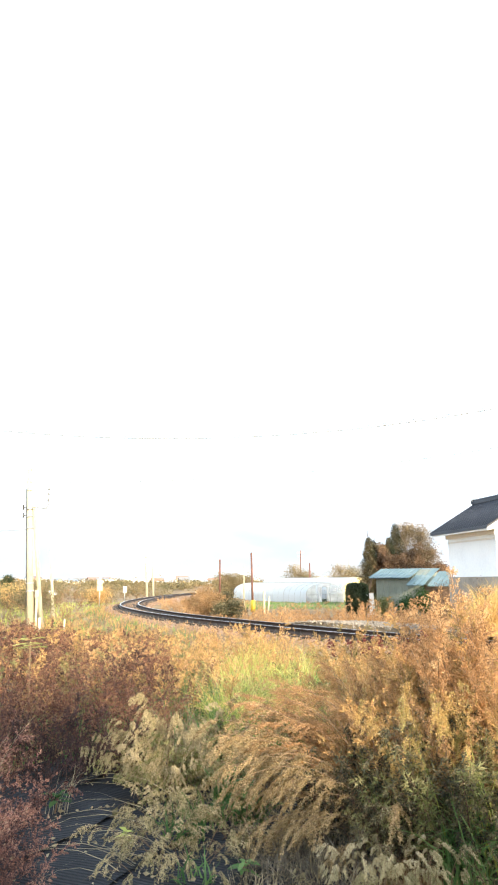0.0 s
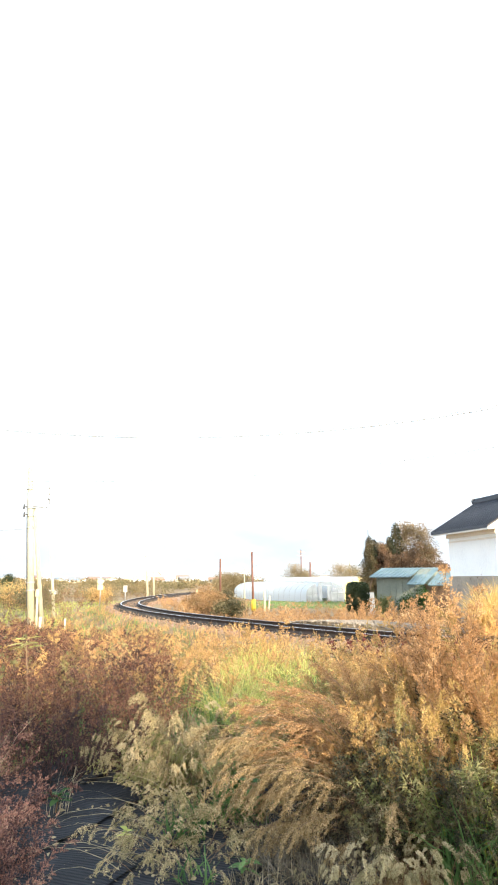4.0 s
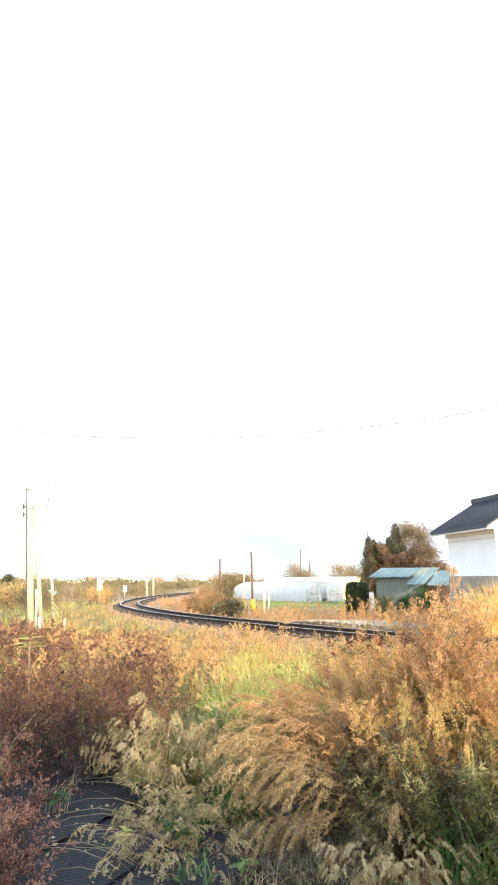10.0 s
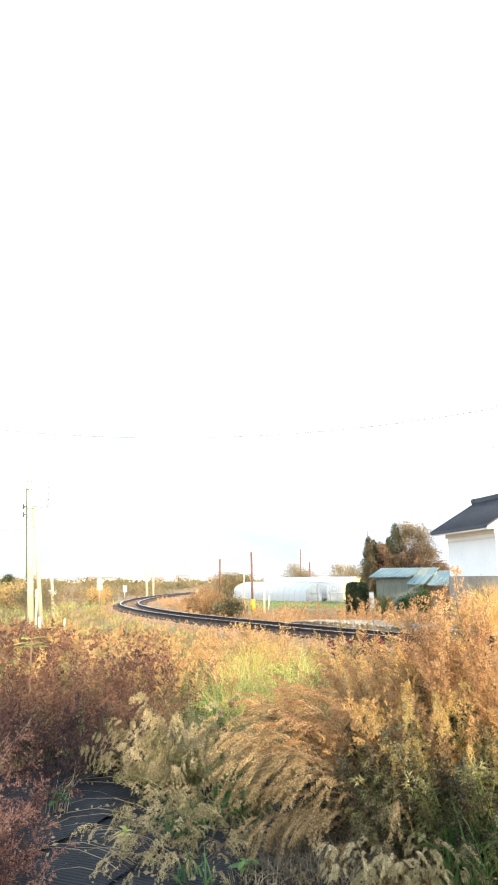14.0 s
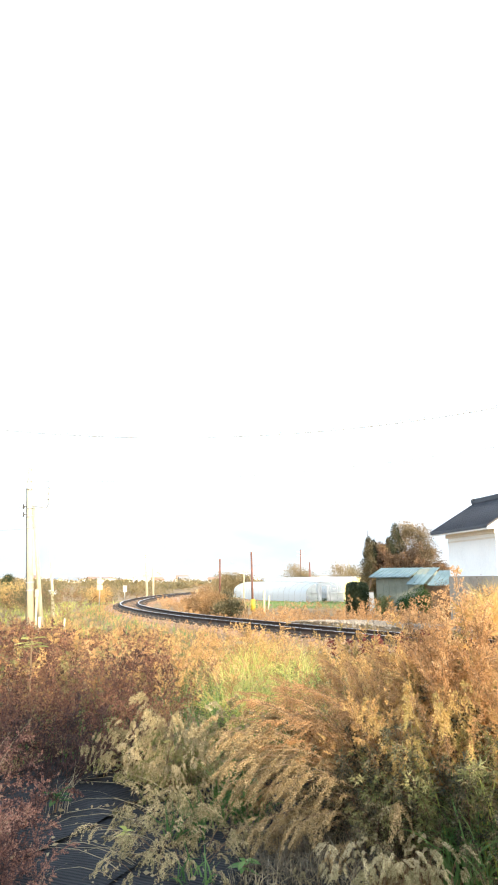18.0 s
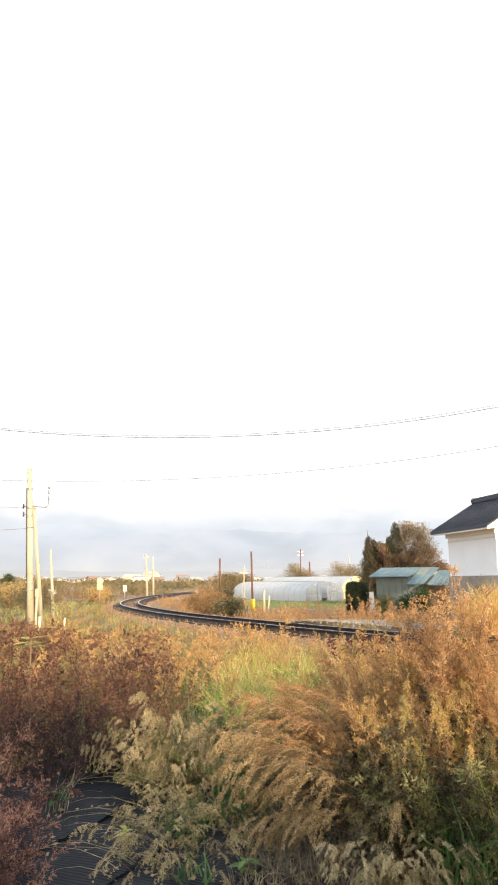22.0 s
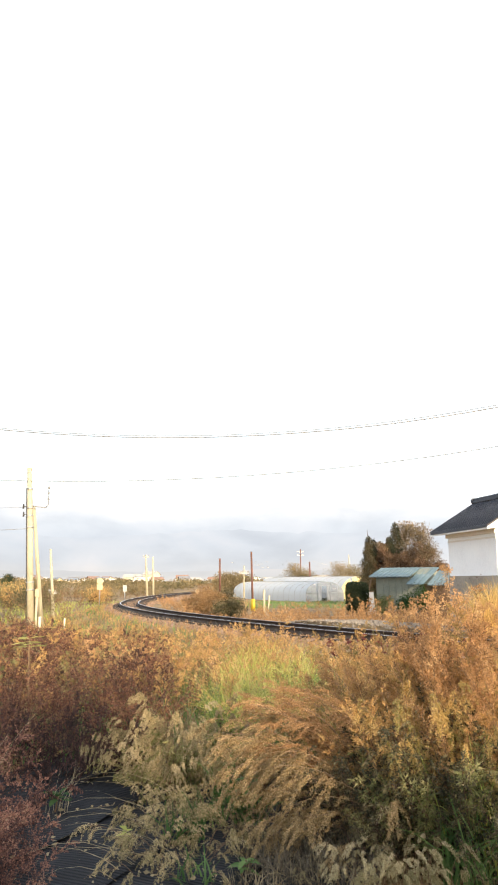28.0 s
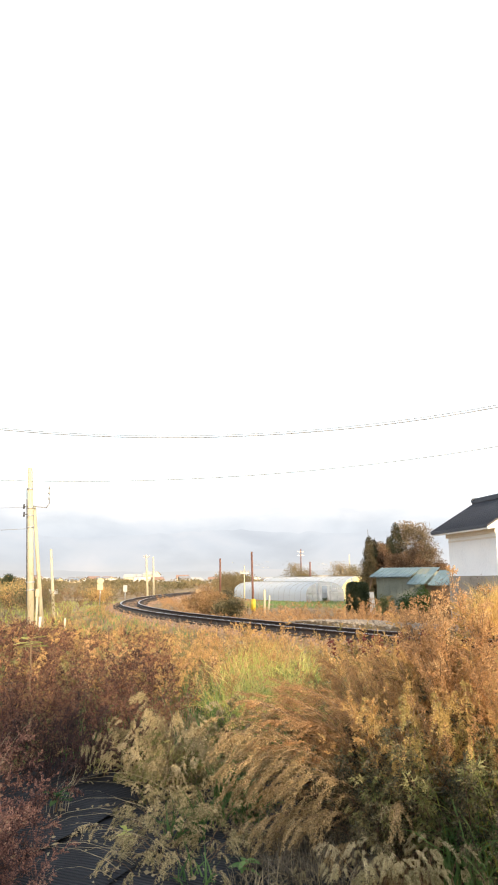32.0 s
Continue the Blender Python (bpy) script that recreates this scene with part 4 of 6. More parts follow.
# ---- low shed with turquoise sheet roofs ----
def build_shed():
    ob = tagged(new("shed"), "low garden shed with pale green walls and turquoise sheet roof", "shed")
    ob.matrix_basis = pose(8.15, 46.9, -0.42, 0, 0, -38)
    bm = bmesh.new()
    prism(bm, [(0.25, 0), (2.9, 0), (2.9, 2.85), (1.6, 3.05), (0.25, 2.42)], 0.3, 3.6)
    part("wall", bm_mesh("wall", bm, M_SHEDWALL), ob)
    bm = bmesh.new()
    for k in range(8):
        x = 0.35 + k * 0.45
        box(bm, x, x + 0.03, 0.215, 0.25, 0.1, 2.36)
    part("batten", bm_mesh("batten", bm, M_SHEDWALL), ob)

    def sheet_roof(x0, x1, ya, za, yb, zb, ribs, name):
        bm = bmesh.new()
        prism(bm, [(ya, za - 0.05), (ya, za), (yb, zb), (yb, zb - 0.05)], x0, x1)
        r = part(name, bm_mesh(name, bm, M_GREENROOF), ob)
        for k in range(ribs + 1):
            x = x0 + (x1 - x0) * k / ribs
            bm = bmesh.new()
            rod(bm, (x, ya, za + 0.01), (x, yb, zb + 0.01), 0.028, n=6)
            part("seam", bm_mesh("seam", bm, M_GREENROOF), r)
        return r
    sheet_roof(0.0, 2.9, -0.15, 2.52, 1.75, 3.12, 9, "roof")
    sheet_roof(0.0, 2.9, 3.2, 2.75, 1.75, 3.12, 9, "roof")
    sheet_roof(2.95, 4.1, -0.75, 2.05, 1.9, 3.12, 3, "roof")
    sheet_roof(4.25, 6.0, -0.45, 2.0, 1.6, 2.92, 5, "roof")
    bm = bmesh.new()
    box(bm, 3.65, 5.6, 0.35, 2.6, 0.0, 2.05, 0.02)
    part("lean_to", bm_mesh("lean_to", bm, M_RAFTER), ob, label="weathered boards under the lower roof")
    bm = bmesh.new()
    prism(bm, [(0.0, 2.25), (0.0, 2.33), (1.7, 2.9), (1.7, 2.82)], 5.72, 6.6)
    part("roof", bm_mesh("roof", bm, M_RUST), ob, label="rust-red end of the lean-to roof")
    for x in (5.75, 6.5):
        bm = bmesh.new()
        rod(bm, (x, 0.1, 0), (x, 0.1, 2.3), 0.05)
        part("post", bm_mesh("post", bm, M_RAFTER), ob)
    bm = bmesh.new()
    rod(bm, (-0.35, 0.1, 1.0), (0.12, 0.05, 2.5), 0.05)
    part("prop", bm_mesh("prop", bm, M_RAFTER), ob, label="leaning timber prop")
    return ob


build_shed()


# ---- greenhouses ----
def build_greenhouse(x, y, ang, L, W, H, label, end_mat, doors=True):
    """A film tunnel on steel hoops; own axes: x along it, away from the near end, y across."""
    ob = tagged(new("greenhouse"), label, "greenhouse", "greenhouses")
    ob.matrix_basis = pose(x, y, -0.42, 0, 0, ang)
    n = 18
    arc = []
    for i in range(n + 1):
        a = math.pi * i / n
        arc.append((W / 2 - W / 2 * math.cos(a), 0.75 + (H - 0.75) * math.sin(a) ** 0.8))
    arc = [(0, 0)] + arc + [(W, 0)]
    v, f = [], []
    for k in range(13):
        sag = 0.03 * (k % 2)
        for yy, zz in arc:
            v.append((L * k / 12, yy, zz - (sag if zz > 0.8 else 0)))
    m = len(arc)
    for k in range(12):
        for i in range(m - 1):
            f.append((k * m + i, k * m + i + 1, (k + 1) * m + i + 1, (k + 1) * m + i))
    part("film", mesh("film", v, f, M_FILM, smooth=True), ob, label="milky plastic film")
    for k in range(int(L / 1.2) + 1):
        bm = bmesh.new()
        xx = min(L, 1.2 * k)
        for i in range(m - 1):
            rod(bm, (xx, arc[i][0], arc[i][1] - 0.004), (xx, arc[i + 1][0], arc[i + 1][1] - 0.004), 0.014, n=5)
        part("hoop", bm_mesh("hoop", bm, M_PORCELAIN), ob)
    for yy, zz in ((-0.02, 0.78), (-0.02, 1.05), (W / 2, H + 0.02)):
        bm = bmesh.new()
        rod(bm, (0, yy, zz), (L, yy, zz), 0.03, n=6)
        part("purlin", bm_mesh("purlin", bm, M_GALV), ob)
    # near end: film panels round a door opening
    bm = bmesh.new()
    d0, d1, dh = W * 0.36, W * 0.70, 1.75
    lo = [(yy, zz) for yy, zz in arc if yy <= d0]
    hi = [(yy, zz) for yy, zz in arc if yy >= d1]
    top = [(yy, zz) for yy, zz in arc if d0 < yy < d1]
    prism(bm, lo + [(d0, 0)], -0.02, 0.0)
    prism(bm, hi + [(d1, 0)], -0.02, 0.0)
    prism(bm, [(d0, dh), (d0, lo[-1][1])] + top + [(d1, hi[0][1]), (d1, dh)], -0.02, 0.0)
    part("end_wall", bm_mesh("end_wall", bm, end_mat), ob, label="thin see-through film end")
    for a, b in (((d0, 0), (d0, H * 0.93)), ((d1, 0), (d1, H * 0.9)), ((0.05, 0.95), (d0, 0.95)), ((d1, 0.95), (W - 0.05, 0.95)), ((d0, dh), (d1, dh)), ((W * 0.18, 0), (W * 0.18, H * 0.75)), ((W * 0.85, 0), (W * 0.85, H * 0.72))):
        bm = bmesh.new()
        rod(bm, (-0.06, a[0], a[1]), (-0.06, b[0], b[1]), 0.04, n=6)
        part("end_frame", bm_mesh("end_frame", bm, M_GALV), ob)
    if doors:
        for i, (a, b) in enumerate(((d0 + 0.02, (d0 + d1) / 2 - 0.3), ((d0 + d1) / 2 + 0.35, d1 - 0.02))):
            bm = bmesh.new()
            box(bm, -0.1, -0.06, a, b, 0.08, dh - 0.03, 0.01)
            part("door", bm_mesh("door", bm, M_CLEARFILM), ob)
    bm = bmesh.new()
    box(bm, -0.05, L + 0.05, -0.06, 0.0, 0.0, 0.3)
    part("skirt", bm_mesh("skirt", bm, M_GREENLEAF), ob, label="dark green skirting sheet")
    return ob


build_greenhouse(10.6, 78.4, 118.0, 17.5, 5.0, 2.15, "long film-covered greenhouse tunnel on steel hoops", M_CLEARFILM)
build_greenhouse(15.05, 81.9, 118.0, 20.0, 5.2, 2.75, "film-covered greenhouse tunnel with a yellowed end", M_FILMYELLOW, doors=False)


# ---- trees ----
def tree(name, label, x, y, z, h, r, crown_z, seed, leaf_mat, n=900, leaf=0.22, conical=False, lobes=10):
    """A tapered trunk with limbs and a crown of many leaf clumps."""
    rng = np.random.default_rng(seed)
    ob = tagged(new(name), label, "tree")
    ob.matrix_basis = pose(x, y, z)
    k = 9
    s = np.linspace(0, 1, k)
    path = np.stack([rng.normal(0, 0.03, k).cumsum() * h * 0.12, rng.normal(0, 0.03, k).cumsum() * h * 0.12, s * h * 0.72], 1)
    part("trunk", mesh("trunk", *tube(path, 0.028 * h, 0.004 * h, 8), M_BARK, smooth=True), ob)
    pts, limbs = [], []
    for i in range(lobes):
        q = (i + rng.random()) / lobes
        zz = crown_z + (h - crown_z) * q
        if conical:
            rad = r * (1 - q) ** 0.8 + 0.12 * r
        else:
            rad = r * math.sqrt(max(0.08, 1 - (2 * q - 0.85) ** 2))
        for j in range(4 if conical else 5):
            a = rng.uniform(0, 6.2832)
            rr = rad * rng.uniform(0.35, 1.0)
            c = np.array([rr * math.cos(a), rr * math.sin(a), zz + rng.normal(0, 0.05 * h)])
            limbs.append((np.array([0, 0, max(0.15 * h, zz - 0.25 * rad - 0.1 * h)]), c))
            if conical:
                continue
            pts.append(c + np.clip(rng.normal(0, 1, (n // (lobes * 5) + 1, 3)), -1.5, 1.5) * np.array([0.30, 0.30, 0.22]) * r * (0.62 * (1.3 - q) if conical else 0.8))
    lim = np.stack([np.linspace(a, b, 4) for a, b in limbs])
    lim[:, 1:3, 2] += 0.03 * h
    part("branchwork", mesh("branchwork", *ribbons(lim, 0.008 * h, 0.002 * h, rng), M_BARK), ob)
    if conical:
        q = 1 - rng.uniform(0, 1, n) ** 0.62
        a = rng.uniform(0, 6.2832, n)
        tier = 0.72 + 0.28 * np.sin(q * 34 + 2.0 * np.sin(2 * a + seed)) + 0.18 * np.sin(3 * a + q * 9 + seed)
        rr = (r * (1 - q ** 2) ** 0.7 * tier + 0.1 * r) * np.sqrt(rng.uniform(0.15, 1, n))
        pts = [np.stack([rr * np.cos(a), rr * np.sin(a), crown_z * 0.6 + (h - crown_z * 0.6) * q - 0.18 * rr + rng.normal(0, 0.05, n)], 1)]
    p = np.concatenate(pts)
    d = unit(p * np.array([1, 1, 0.2]) + rng.normal(0, 1.0, p.shape) * r + np.array([0, 0, -0.2]))
    part("crown", mesh("crown", *leaf_quads(p, d, leaf * rng.uniform(0.6, 1.4, len(p)), leaf * 0.4, rng), leaf_mat), ob)
    return ob


CEDAR = "dark green conifer in a clump behind the shed"
BROAD = "broadleaf tree in brown autumn leaf behind the shed"
for x, y, h, r, sd, con in ((10.9, 63, 6.2, 1.0, 1, True), (11.6, 64.5, 6.0, 1.1, 2, True), (12.3, 64.2, 5.4, 1.1, 12, False), (13.6, 64, 7.5, 1.2, 3, True), (12.3, 63, 4.9, 1.2, 4, False), (12.8, 63.2, 6.2, 1.0, 11, True),
                            (14.7, 65, 7.5, 1.7, 5, False), (15.9, 64, 6.9, 1.8, 6, False), (16.7, 64.5, 4.7, 1.4, 7, False), (13.0, 62, 4.2, 1.3, 8, False),
                            (14.6, 62, 4.6, 1.4, 9, False), (17.5, 63.5, 3.6, 1.2, 10, False)):
    tree("conifer_tree" if con else "broadleaf_tree", CEDAR if con else BROAD, x, y, -0.4, h, r, 1.0 if con else 1.4, sd, M_CEDAR if con else (M_TANCROWN if sd in (5, 6, 12) else M_AUTUMN), n=12000 if con else 9500, leaf=0.11, conical=con, lobes=9)

for x, y, h, r, sd, m, lab in ((-2.9, 46, 1.35, 1.3, 21, M_RUSTBUSH, "low bushy tree in rusty leaf inside the bend"), (-2.2, 43, 1.45, 1.2, 22, M_RUSTBUSH, "low rusty-brown bushy tree inside the bend"), (-1.2, 40, 1.15, 0.9, 30, M_SHADEOLIVE, "low dark green bush inside the bend"),
                               (-3.4, 52, 1.7, 1.5, 23, M_RUSTBUSH, "low bushy tree in rusty leaf inside the bend"), (-1.5, 44, 1.5, 1.0, 24, M_SHADEOLIVE, "low dark green bush inside the bend"),
                               (-3.2, 95, 3.0, 2.4, 25, M_FARWOOD, "distant rounded tree in brown leaf"), (-0.5, 97, 2.8, 2.4, 32, M_FARWOOD, "distant rounded tree in brown leaf"), (8.0, 120, 4.3, 2.6, 26, M_FARWOOD, "distant rounded tree in brown leaf"), (10.0, 122, 3.6, 2.4, 33, M_FARWOOD, "distant rounded tree in brown leaf"),
                               (16.4, 125, 4.6, 3.0, 27, M_FARWOOD, "distant rounded tree in brown leaf"), (19.0, 128, 4.4, 2.8, 28, M_FARWOOD, "distant rounded tree in brown leaf"),
                               (-45.0, 130, 3.0, 1.5, 29, M_CONIFER, "small dark evergreen tree beyond the field")):
    tree("bushy_tree", lab, x, y, ground_z(x, y) - 0.05, h, r, h * 0.25, sd, m, n=4500, leaf=0.07 if y < 60 else 0.16, lobes=8)


def build_hedge():
    rng = np.random.default_rng(40)
    ob = tagged(new("clipped_hedge"), "dense dark green shrub clipped to a rounded block", "shrub")
    ob.matrix_basis = pose(7.1, 46, -0.42)
    # Solid core, added so nothing bright shows through between the leaves.
    bm = bmesh.new()
    bmesh.ops.create_icosphere(bm, subdivisions=3, radius=1.0, matrix=Matrix.Translation((0, 0, 1.1)) @ Matrix.Diagonal((0.62, 0.5, 0.92, 1)))
    for w in bm.verts:
        w.co += Vector(noise.noise_vector(w.co * 3.0)) * 0.08
    part("inner_growth", bm_mesh("inner_growth", bm, M_CONIFER), ob)
    n = 11000
    u = unit(rng.normal(size=(n, 3)))
    q = rng.uniform(-1, 1, (n, 3))
    q /= (np.abs(q) ** 5).sum(1, keepdims=True) ** 0.2
    p = q * np.array([0.74, 0.6, 1.05]) * rng.uniform(0.4, 1.02, (n, 1)) ** 0.5 + np.array([0, 0, 1.12])
    part("foliage", mesh("foliage", *leaf_quads(p, unit(u + rng.normal(0, 0.6, (n, 3))), 0.085, 0.034, rng), M_CONIFER), ob)
    part("trunk", mesh("trunk", *tube(np.array([(0, 0, 0), (0, 0, 0.4), (0.02, 0, 1.0)]), 0.08, 0.04), M_BARK), ob)
    return ob


build_hedge()


def build_leaning_board():
    ob = tagged(new("leaning_board"), "white board leaning between the hedge and the shed", "board")
    ob.matrix_basis = pose(7.95, 45.6, -0.42, -14, 0, 6)
    bm = bmesh.new()
    box(bm, -0.26, 0.26, -0.02, 0.02, 0.0, 1.55, 0.008)
    part("panel", bm_mesh("panel", bm, HOUSE_WALLS[1]), ob)
    bm = bmesh.new()
    box(bm, -0.3, 0.3, -0.035, 0.03, 1.55, 1.62, 0.008)
    part("rail", bm_mesh("rail", bm, M_RAFTER), ob)


build_leaning_board()


def shrub(name, label, x, y, r, h, seed, mat, leaf=0.06, n=4200):
    rng = np.random.default_rng(seed)
    ob = tagged(new(name), label, "shrub")
    ob.matrix_basis = pose(x, y, ground_z(x, y) - 0.05)
    lobes = [(rng.uniform(-r, r) * 0.7, rng.uniform(-r, r) * 0.7, h * rng.uniform(0.35, 0.8)) for _ in range(12)]
    p = np.concatenate([np.array(c) + rng.normal(0, 1, (n // 12, 3)) * np.array([0.3 * r, 0.3 * r, 0.16 * h]) for c in lobes])
    p[:, 2] = np.abs(p[:, 2])
    tw = np.stack([np.linspace((0, 0, 0), c, 4) for c in lobes])
    part("stem", mesh("stem", *ribbons(tw, 0.02, 0.006, rng), M_BARK), ob)
    part("foliage", mesh("foliage", *leaf_quads(p, unit(rng.normal(size=p.shape) + np.array([0, 0, 0.4])), leaf * rng.uniform(0.6, 1.4, len(p)), leaf * 0.35, rng), mat), ob)
    return ob


for i, (x, y, r, h, m, lab) in enumerate(((9.8, 44, 0.6, 1.55, M_GREENLEAF, "rounded green garden shrub before the shed"), (10.9, 44, 0.5, 1.8, M_GREENLEAF, "rounded green garden shrub before the shed"),
                                          (8.6, 44.5, 0.7, 1.3, M_OLIVE, "low olive garden shrub before the shed"), (11.0, 33, 0.6, 2.2, M_AUTUMN, "brown-leaved shrub against the storehouse base"),
                                          (12.2, 30, 0.7, 2.1, M_OLIVE, "olive shrub against the storehouse base"), (12.0, 42, 0.8, 2.3, M_AUTUMN, "reddish shrub between shed and storehouse"), (12.6, 34, 0.6, 2.0, M_AUTUMN, "brown-leaved shrub against the storehouse base"))):
    shrub("garden_shrub", lab, x, y, r, h, 60 + i, m)


rs = random.Random(91)
for i in range(16):
    y = rs.uniform(40, 88)
    x = -y * rs.uniform(0.16, 0.36) - 1.5
    if track_distance(x, y) < 4:
        continue
    m, word = rs.choice(((M_AUTUMN, "brown"), (M_OLIVE, "olive"), (M_GOLD, "ochre"), (M_FARWOOD, "tan")))
    shrub("field_shrub", "rounded " + word + " shrub out on the field", x, y, rs.uniform(1.0, 2.2), rs.uniform(1.2, 2.1), 160 + i, m, leaf=0.10, n=2600)


# ---- the town along the horizon ----
def house(x, y, w, d, h, ang, wall, roof, gable=True):
    ob = tagged(new("house"), "small distant house at the far edge of the fields", "house", "houses of the far town")
    ob.matrix_basis = pose(x, y, ground_z(x, y) - 0.3, 0, 0, ang)
    bm = bmesh.new()
    if gable:
        prism(bm, [(-d / 2, 0), (d / 2, 0), (d / 2, h), (0, h + d * 0.22), (-d / 2, h)], -w / 2, w / 2)
    else:
        box(bm, -w / 2, w / 2, -d / 2, d / 2, 0, h)
    part("wall", bm_mesh("wall", bm, wall), ob)
    bm = bmesh.new()
    if gable:
        for s in (-1, 1):
            prism(bm, [(s * (d / 2 + 0.5), h - 0.25), (s * (d / 2 + 0.5), h - 0.05), (0, h + d * 0.22 + 0.2), (0, h + d * 0.22)], -w / 2 - 0.5, w / 2 + 0.5)
    else:
        box(bm, -w / 2 - 0.2, w / 2 + 0.2, -d / 2 - 0.2, d / 2 + 0.2, h, h + 0.3)
    part("roof", bm_mesh("roof", bm, roof), ob)
    bm = bmesh.new()
    box(bm, -0.6, 0.6, -d / 2 - 0.06, -d / 2 + 0.02, 1.0, 2.2)
    win = bm_mesh("window", bm, M_GLASS)
    k = max(2, int(w / 3))
    for fl in range(max(1, int(h / 2.7))):
        for i in range(k):
            part("window", win, ob, pose(-w / 2 + w * (i + 0.5) / k, 0, fl * 2.7))
    return ob


def build_town():
    rng = random.Random(11)
    for i in range(84):
        y = rng.uniform(300, 520)
        x = y * rng.uniform(-0.40, 0.02) if i < 52 else y * rng.uniform(-0.02, 0.24)
        house(x, y, rng.uniform(4, 7), rng.uniform(4, 6), rng.choice((1.8, 2.2, 2.6, 3.4)), rng.uniform(-35, 35),
              rng.choice(HOUSE_WALLS), rng.choice(HAZED_ROOFS), rng.random() < 0.8)
    house(-70, 420, 9, 8, 3.4, 10, HOUSE_WALLS[0], HAZED_ROOFS[3])
    house(-56, 400, 7, 7, 5.0, -25, HOUSE_WALLS[0], HAZED_ROOFS[3])
    house(30.0, 520, 40, 14, 3.2, 4, HOUSE_WALLS[1], HAZED_ROOFS[3], False)
    house(58.0, 480, 30, 12, 4.6, -4, HOUSE_WALLS[1], HAZED_ROOFS[0], False)


build_town()


def build_far_woods():
    rng = np.random.default_rng(77)
    vs, fs, o = [], [], 0
    for i in range(170):
        y = rng.uniform(95, 340)
        x = y * rng.uniform(-0.45, 0.34)
        h, r = rng.uniform(1.0, 2.1) * (0.6 + y / 340), rng.uniform(1.6, 4.0) * (0.5 + y / 260)
        p = np.clip(rng.normal(0, 1, (260, 3)), -1.6, 1.6) * np.array([r * 0.5, r * 0.4, h * 0.26]) + np.array([x, y, ground_z(x, y) + h * 0.5])
        v, f = leaf_quads(p, unit(rng.normal(size=p.shape)), 0.0022 * y, 0.0009 * y, rng)
        vs.append(v), fs.append(f + o)
        o += len(v)
    tagged(new("far_woods", mesh("far_woods", np.concatenate(vs), np.concatenate(fs), M_FARWOOD)), "brown and ochre tree clumps between the far houses", "trees", kind="stuff")


build_far_woods()
# ---- black weed-control sheet by the tripod ----
def build_weed_sheet():
    """Strips of woven sheet, each lapped over the next, with a lifted dark edge and fine ribs across."""
    ob = tagged(new("weed_sheet"), "black woven weed-control sheet lying in overlapping strips", "ground sheet", kind="structure")
    for k in range(5):
        nx, ny = 110, 16
        v, f = [], []
        for i in range(nx + 1):
            for j in range(ny + 1):
                a, b = -2.2 + 4.6 * i / nx, -0.44 + 0.88 * j / ny
                z = 0.028 + 0.016 * noise.noise((a * 1.1, b * 2.0 + 3 * k, 0)) + 0.007 * noise.noise((a * 5, b * 4, k))
                z += 0.014 * (1 - j / ny) + 0.012 * noise.noise((a * 3.0, 7.0, k)) * (1 - j / ny) ** 4
                v.append((a, b + 0.02 * noise.noise((a * 1.7, 3.0, k)), z))
        for i in range(nx):
            for j in range(ny):
                q = i * (ny + 1) + j
                f.append((q, q + ny + 1, q + ny + 2, q + 1))
        c = -2.0 - 0.72 * k
        m = Matrix.Translation((0.91 * c + 0.42 * 4.9, -0.42 * c + 0.91 * 4.9 - 0.9, 0.003 * k)) @ Matrix.Rotation(radians(65), 4, "Z")
        part("strip", mesh("strip", v, f, M_SHEET, smooth=True), ob, m)
    return ob


build_weed_sheet()

def build_litter():
    rng = np.random.default_rng(8)
    n = 420
    p = np.stack([rng.uniform(-2.2, 2.2, n), rng.uniform(3.9, 7.2, n), rng.uniform(0.05, 0.085, n)], 1)
    d = unit(np.stack([rng.normal(size=n), rng.normal(size=n), rng.normal(0, 0.15, n)], 1))
    v, f = leaf_quads(p, d, rng.uniform(0.02, 0.055, n), rng.uniform(0.006, 0.014, n), rng)
    tagged(new("fallen_leaves", mesh("fallen_leaves", v, f, M_STRAW)), "small dead leaves and bits lying on the black sheet", "litter", kind="stuff")


build_litter()

# ---- kinds of branches ----
K_TALL = branch_kinds("orange_branch", M_STEM, M_ORANGE, 6, 100, L=1.0, bend=0.45, nside=56, side=0.20, nleaf=24, ll=0.013, lw=0.0034, start=0.36, rise=1.5, droop=0.2, stem=0.0045, plain=True, fluff=0.008)
K_TALLG = branch_kinds("ochre_branch", M_STEM, M_GOLD, 3, 130, L=1.0, bend=0.45, nside=56, side=0.20, nleaf=20, ll=0.016, lw=0.0034, start=0.4, rise=1.3, droop=0.2, stem=0.0045, jit=0.6, plain=True, fringe=0.0014)
K_PLUME = branch_kinds("plume_branch", M_STEM, M_TAN, 6, 200, L=1.0, bend=1.2, nside=11, side=0.37, nleaf=160, ll=0.011, lw=0.0035, start=0.38, rise=2.6, droop=0.7, stem=0.0045, plain=True, fluff=0.0085, lean=0.55)
K_PLUMELOW = branch_kinds("low_plume_branch", M_STEM, M_TAN, 5, 220, L=1.0, bend=0.95, nside=8, side=0.44, nleaf=210, ll=0.011, lw=0.0036, start=0.45, rise=2.8, droop=0.6, stem=0.0045, plain=True, fluff=0.0085, lean=0.9)
K_PLUMEO = branch_kinds("rusty_plume_branch", M_STEM, M_ORANGE, 5, 240, L=1.0, bend=1.25, nside=26, side=0.3, nleaf=56, ll=0.010, lw=0.0028, start=0.3, rise=3.0, droop=0.35, stem=0.0045, plain=True, fluff=0.0075)
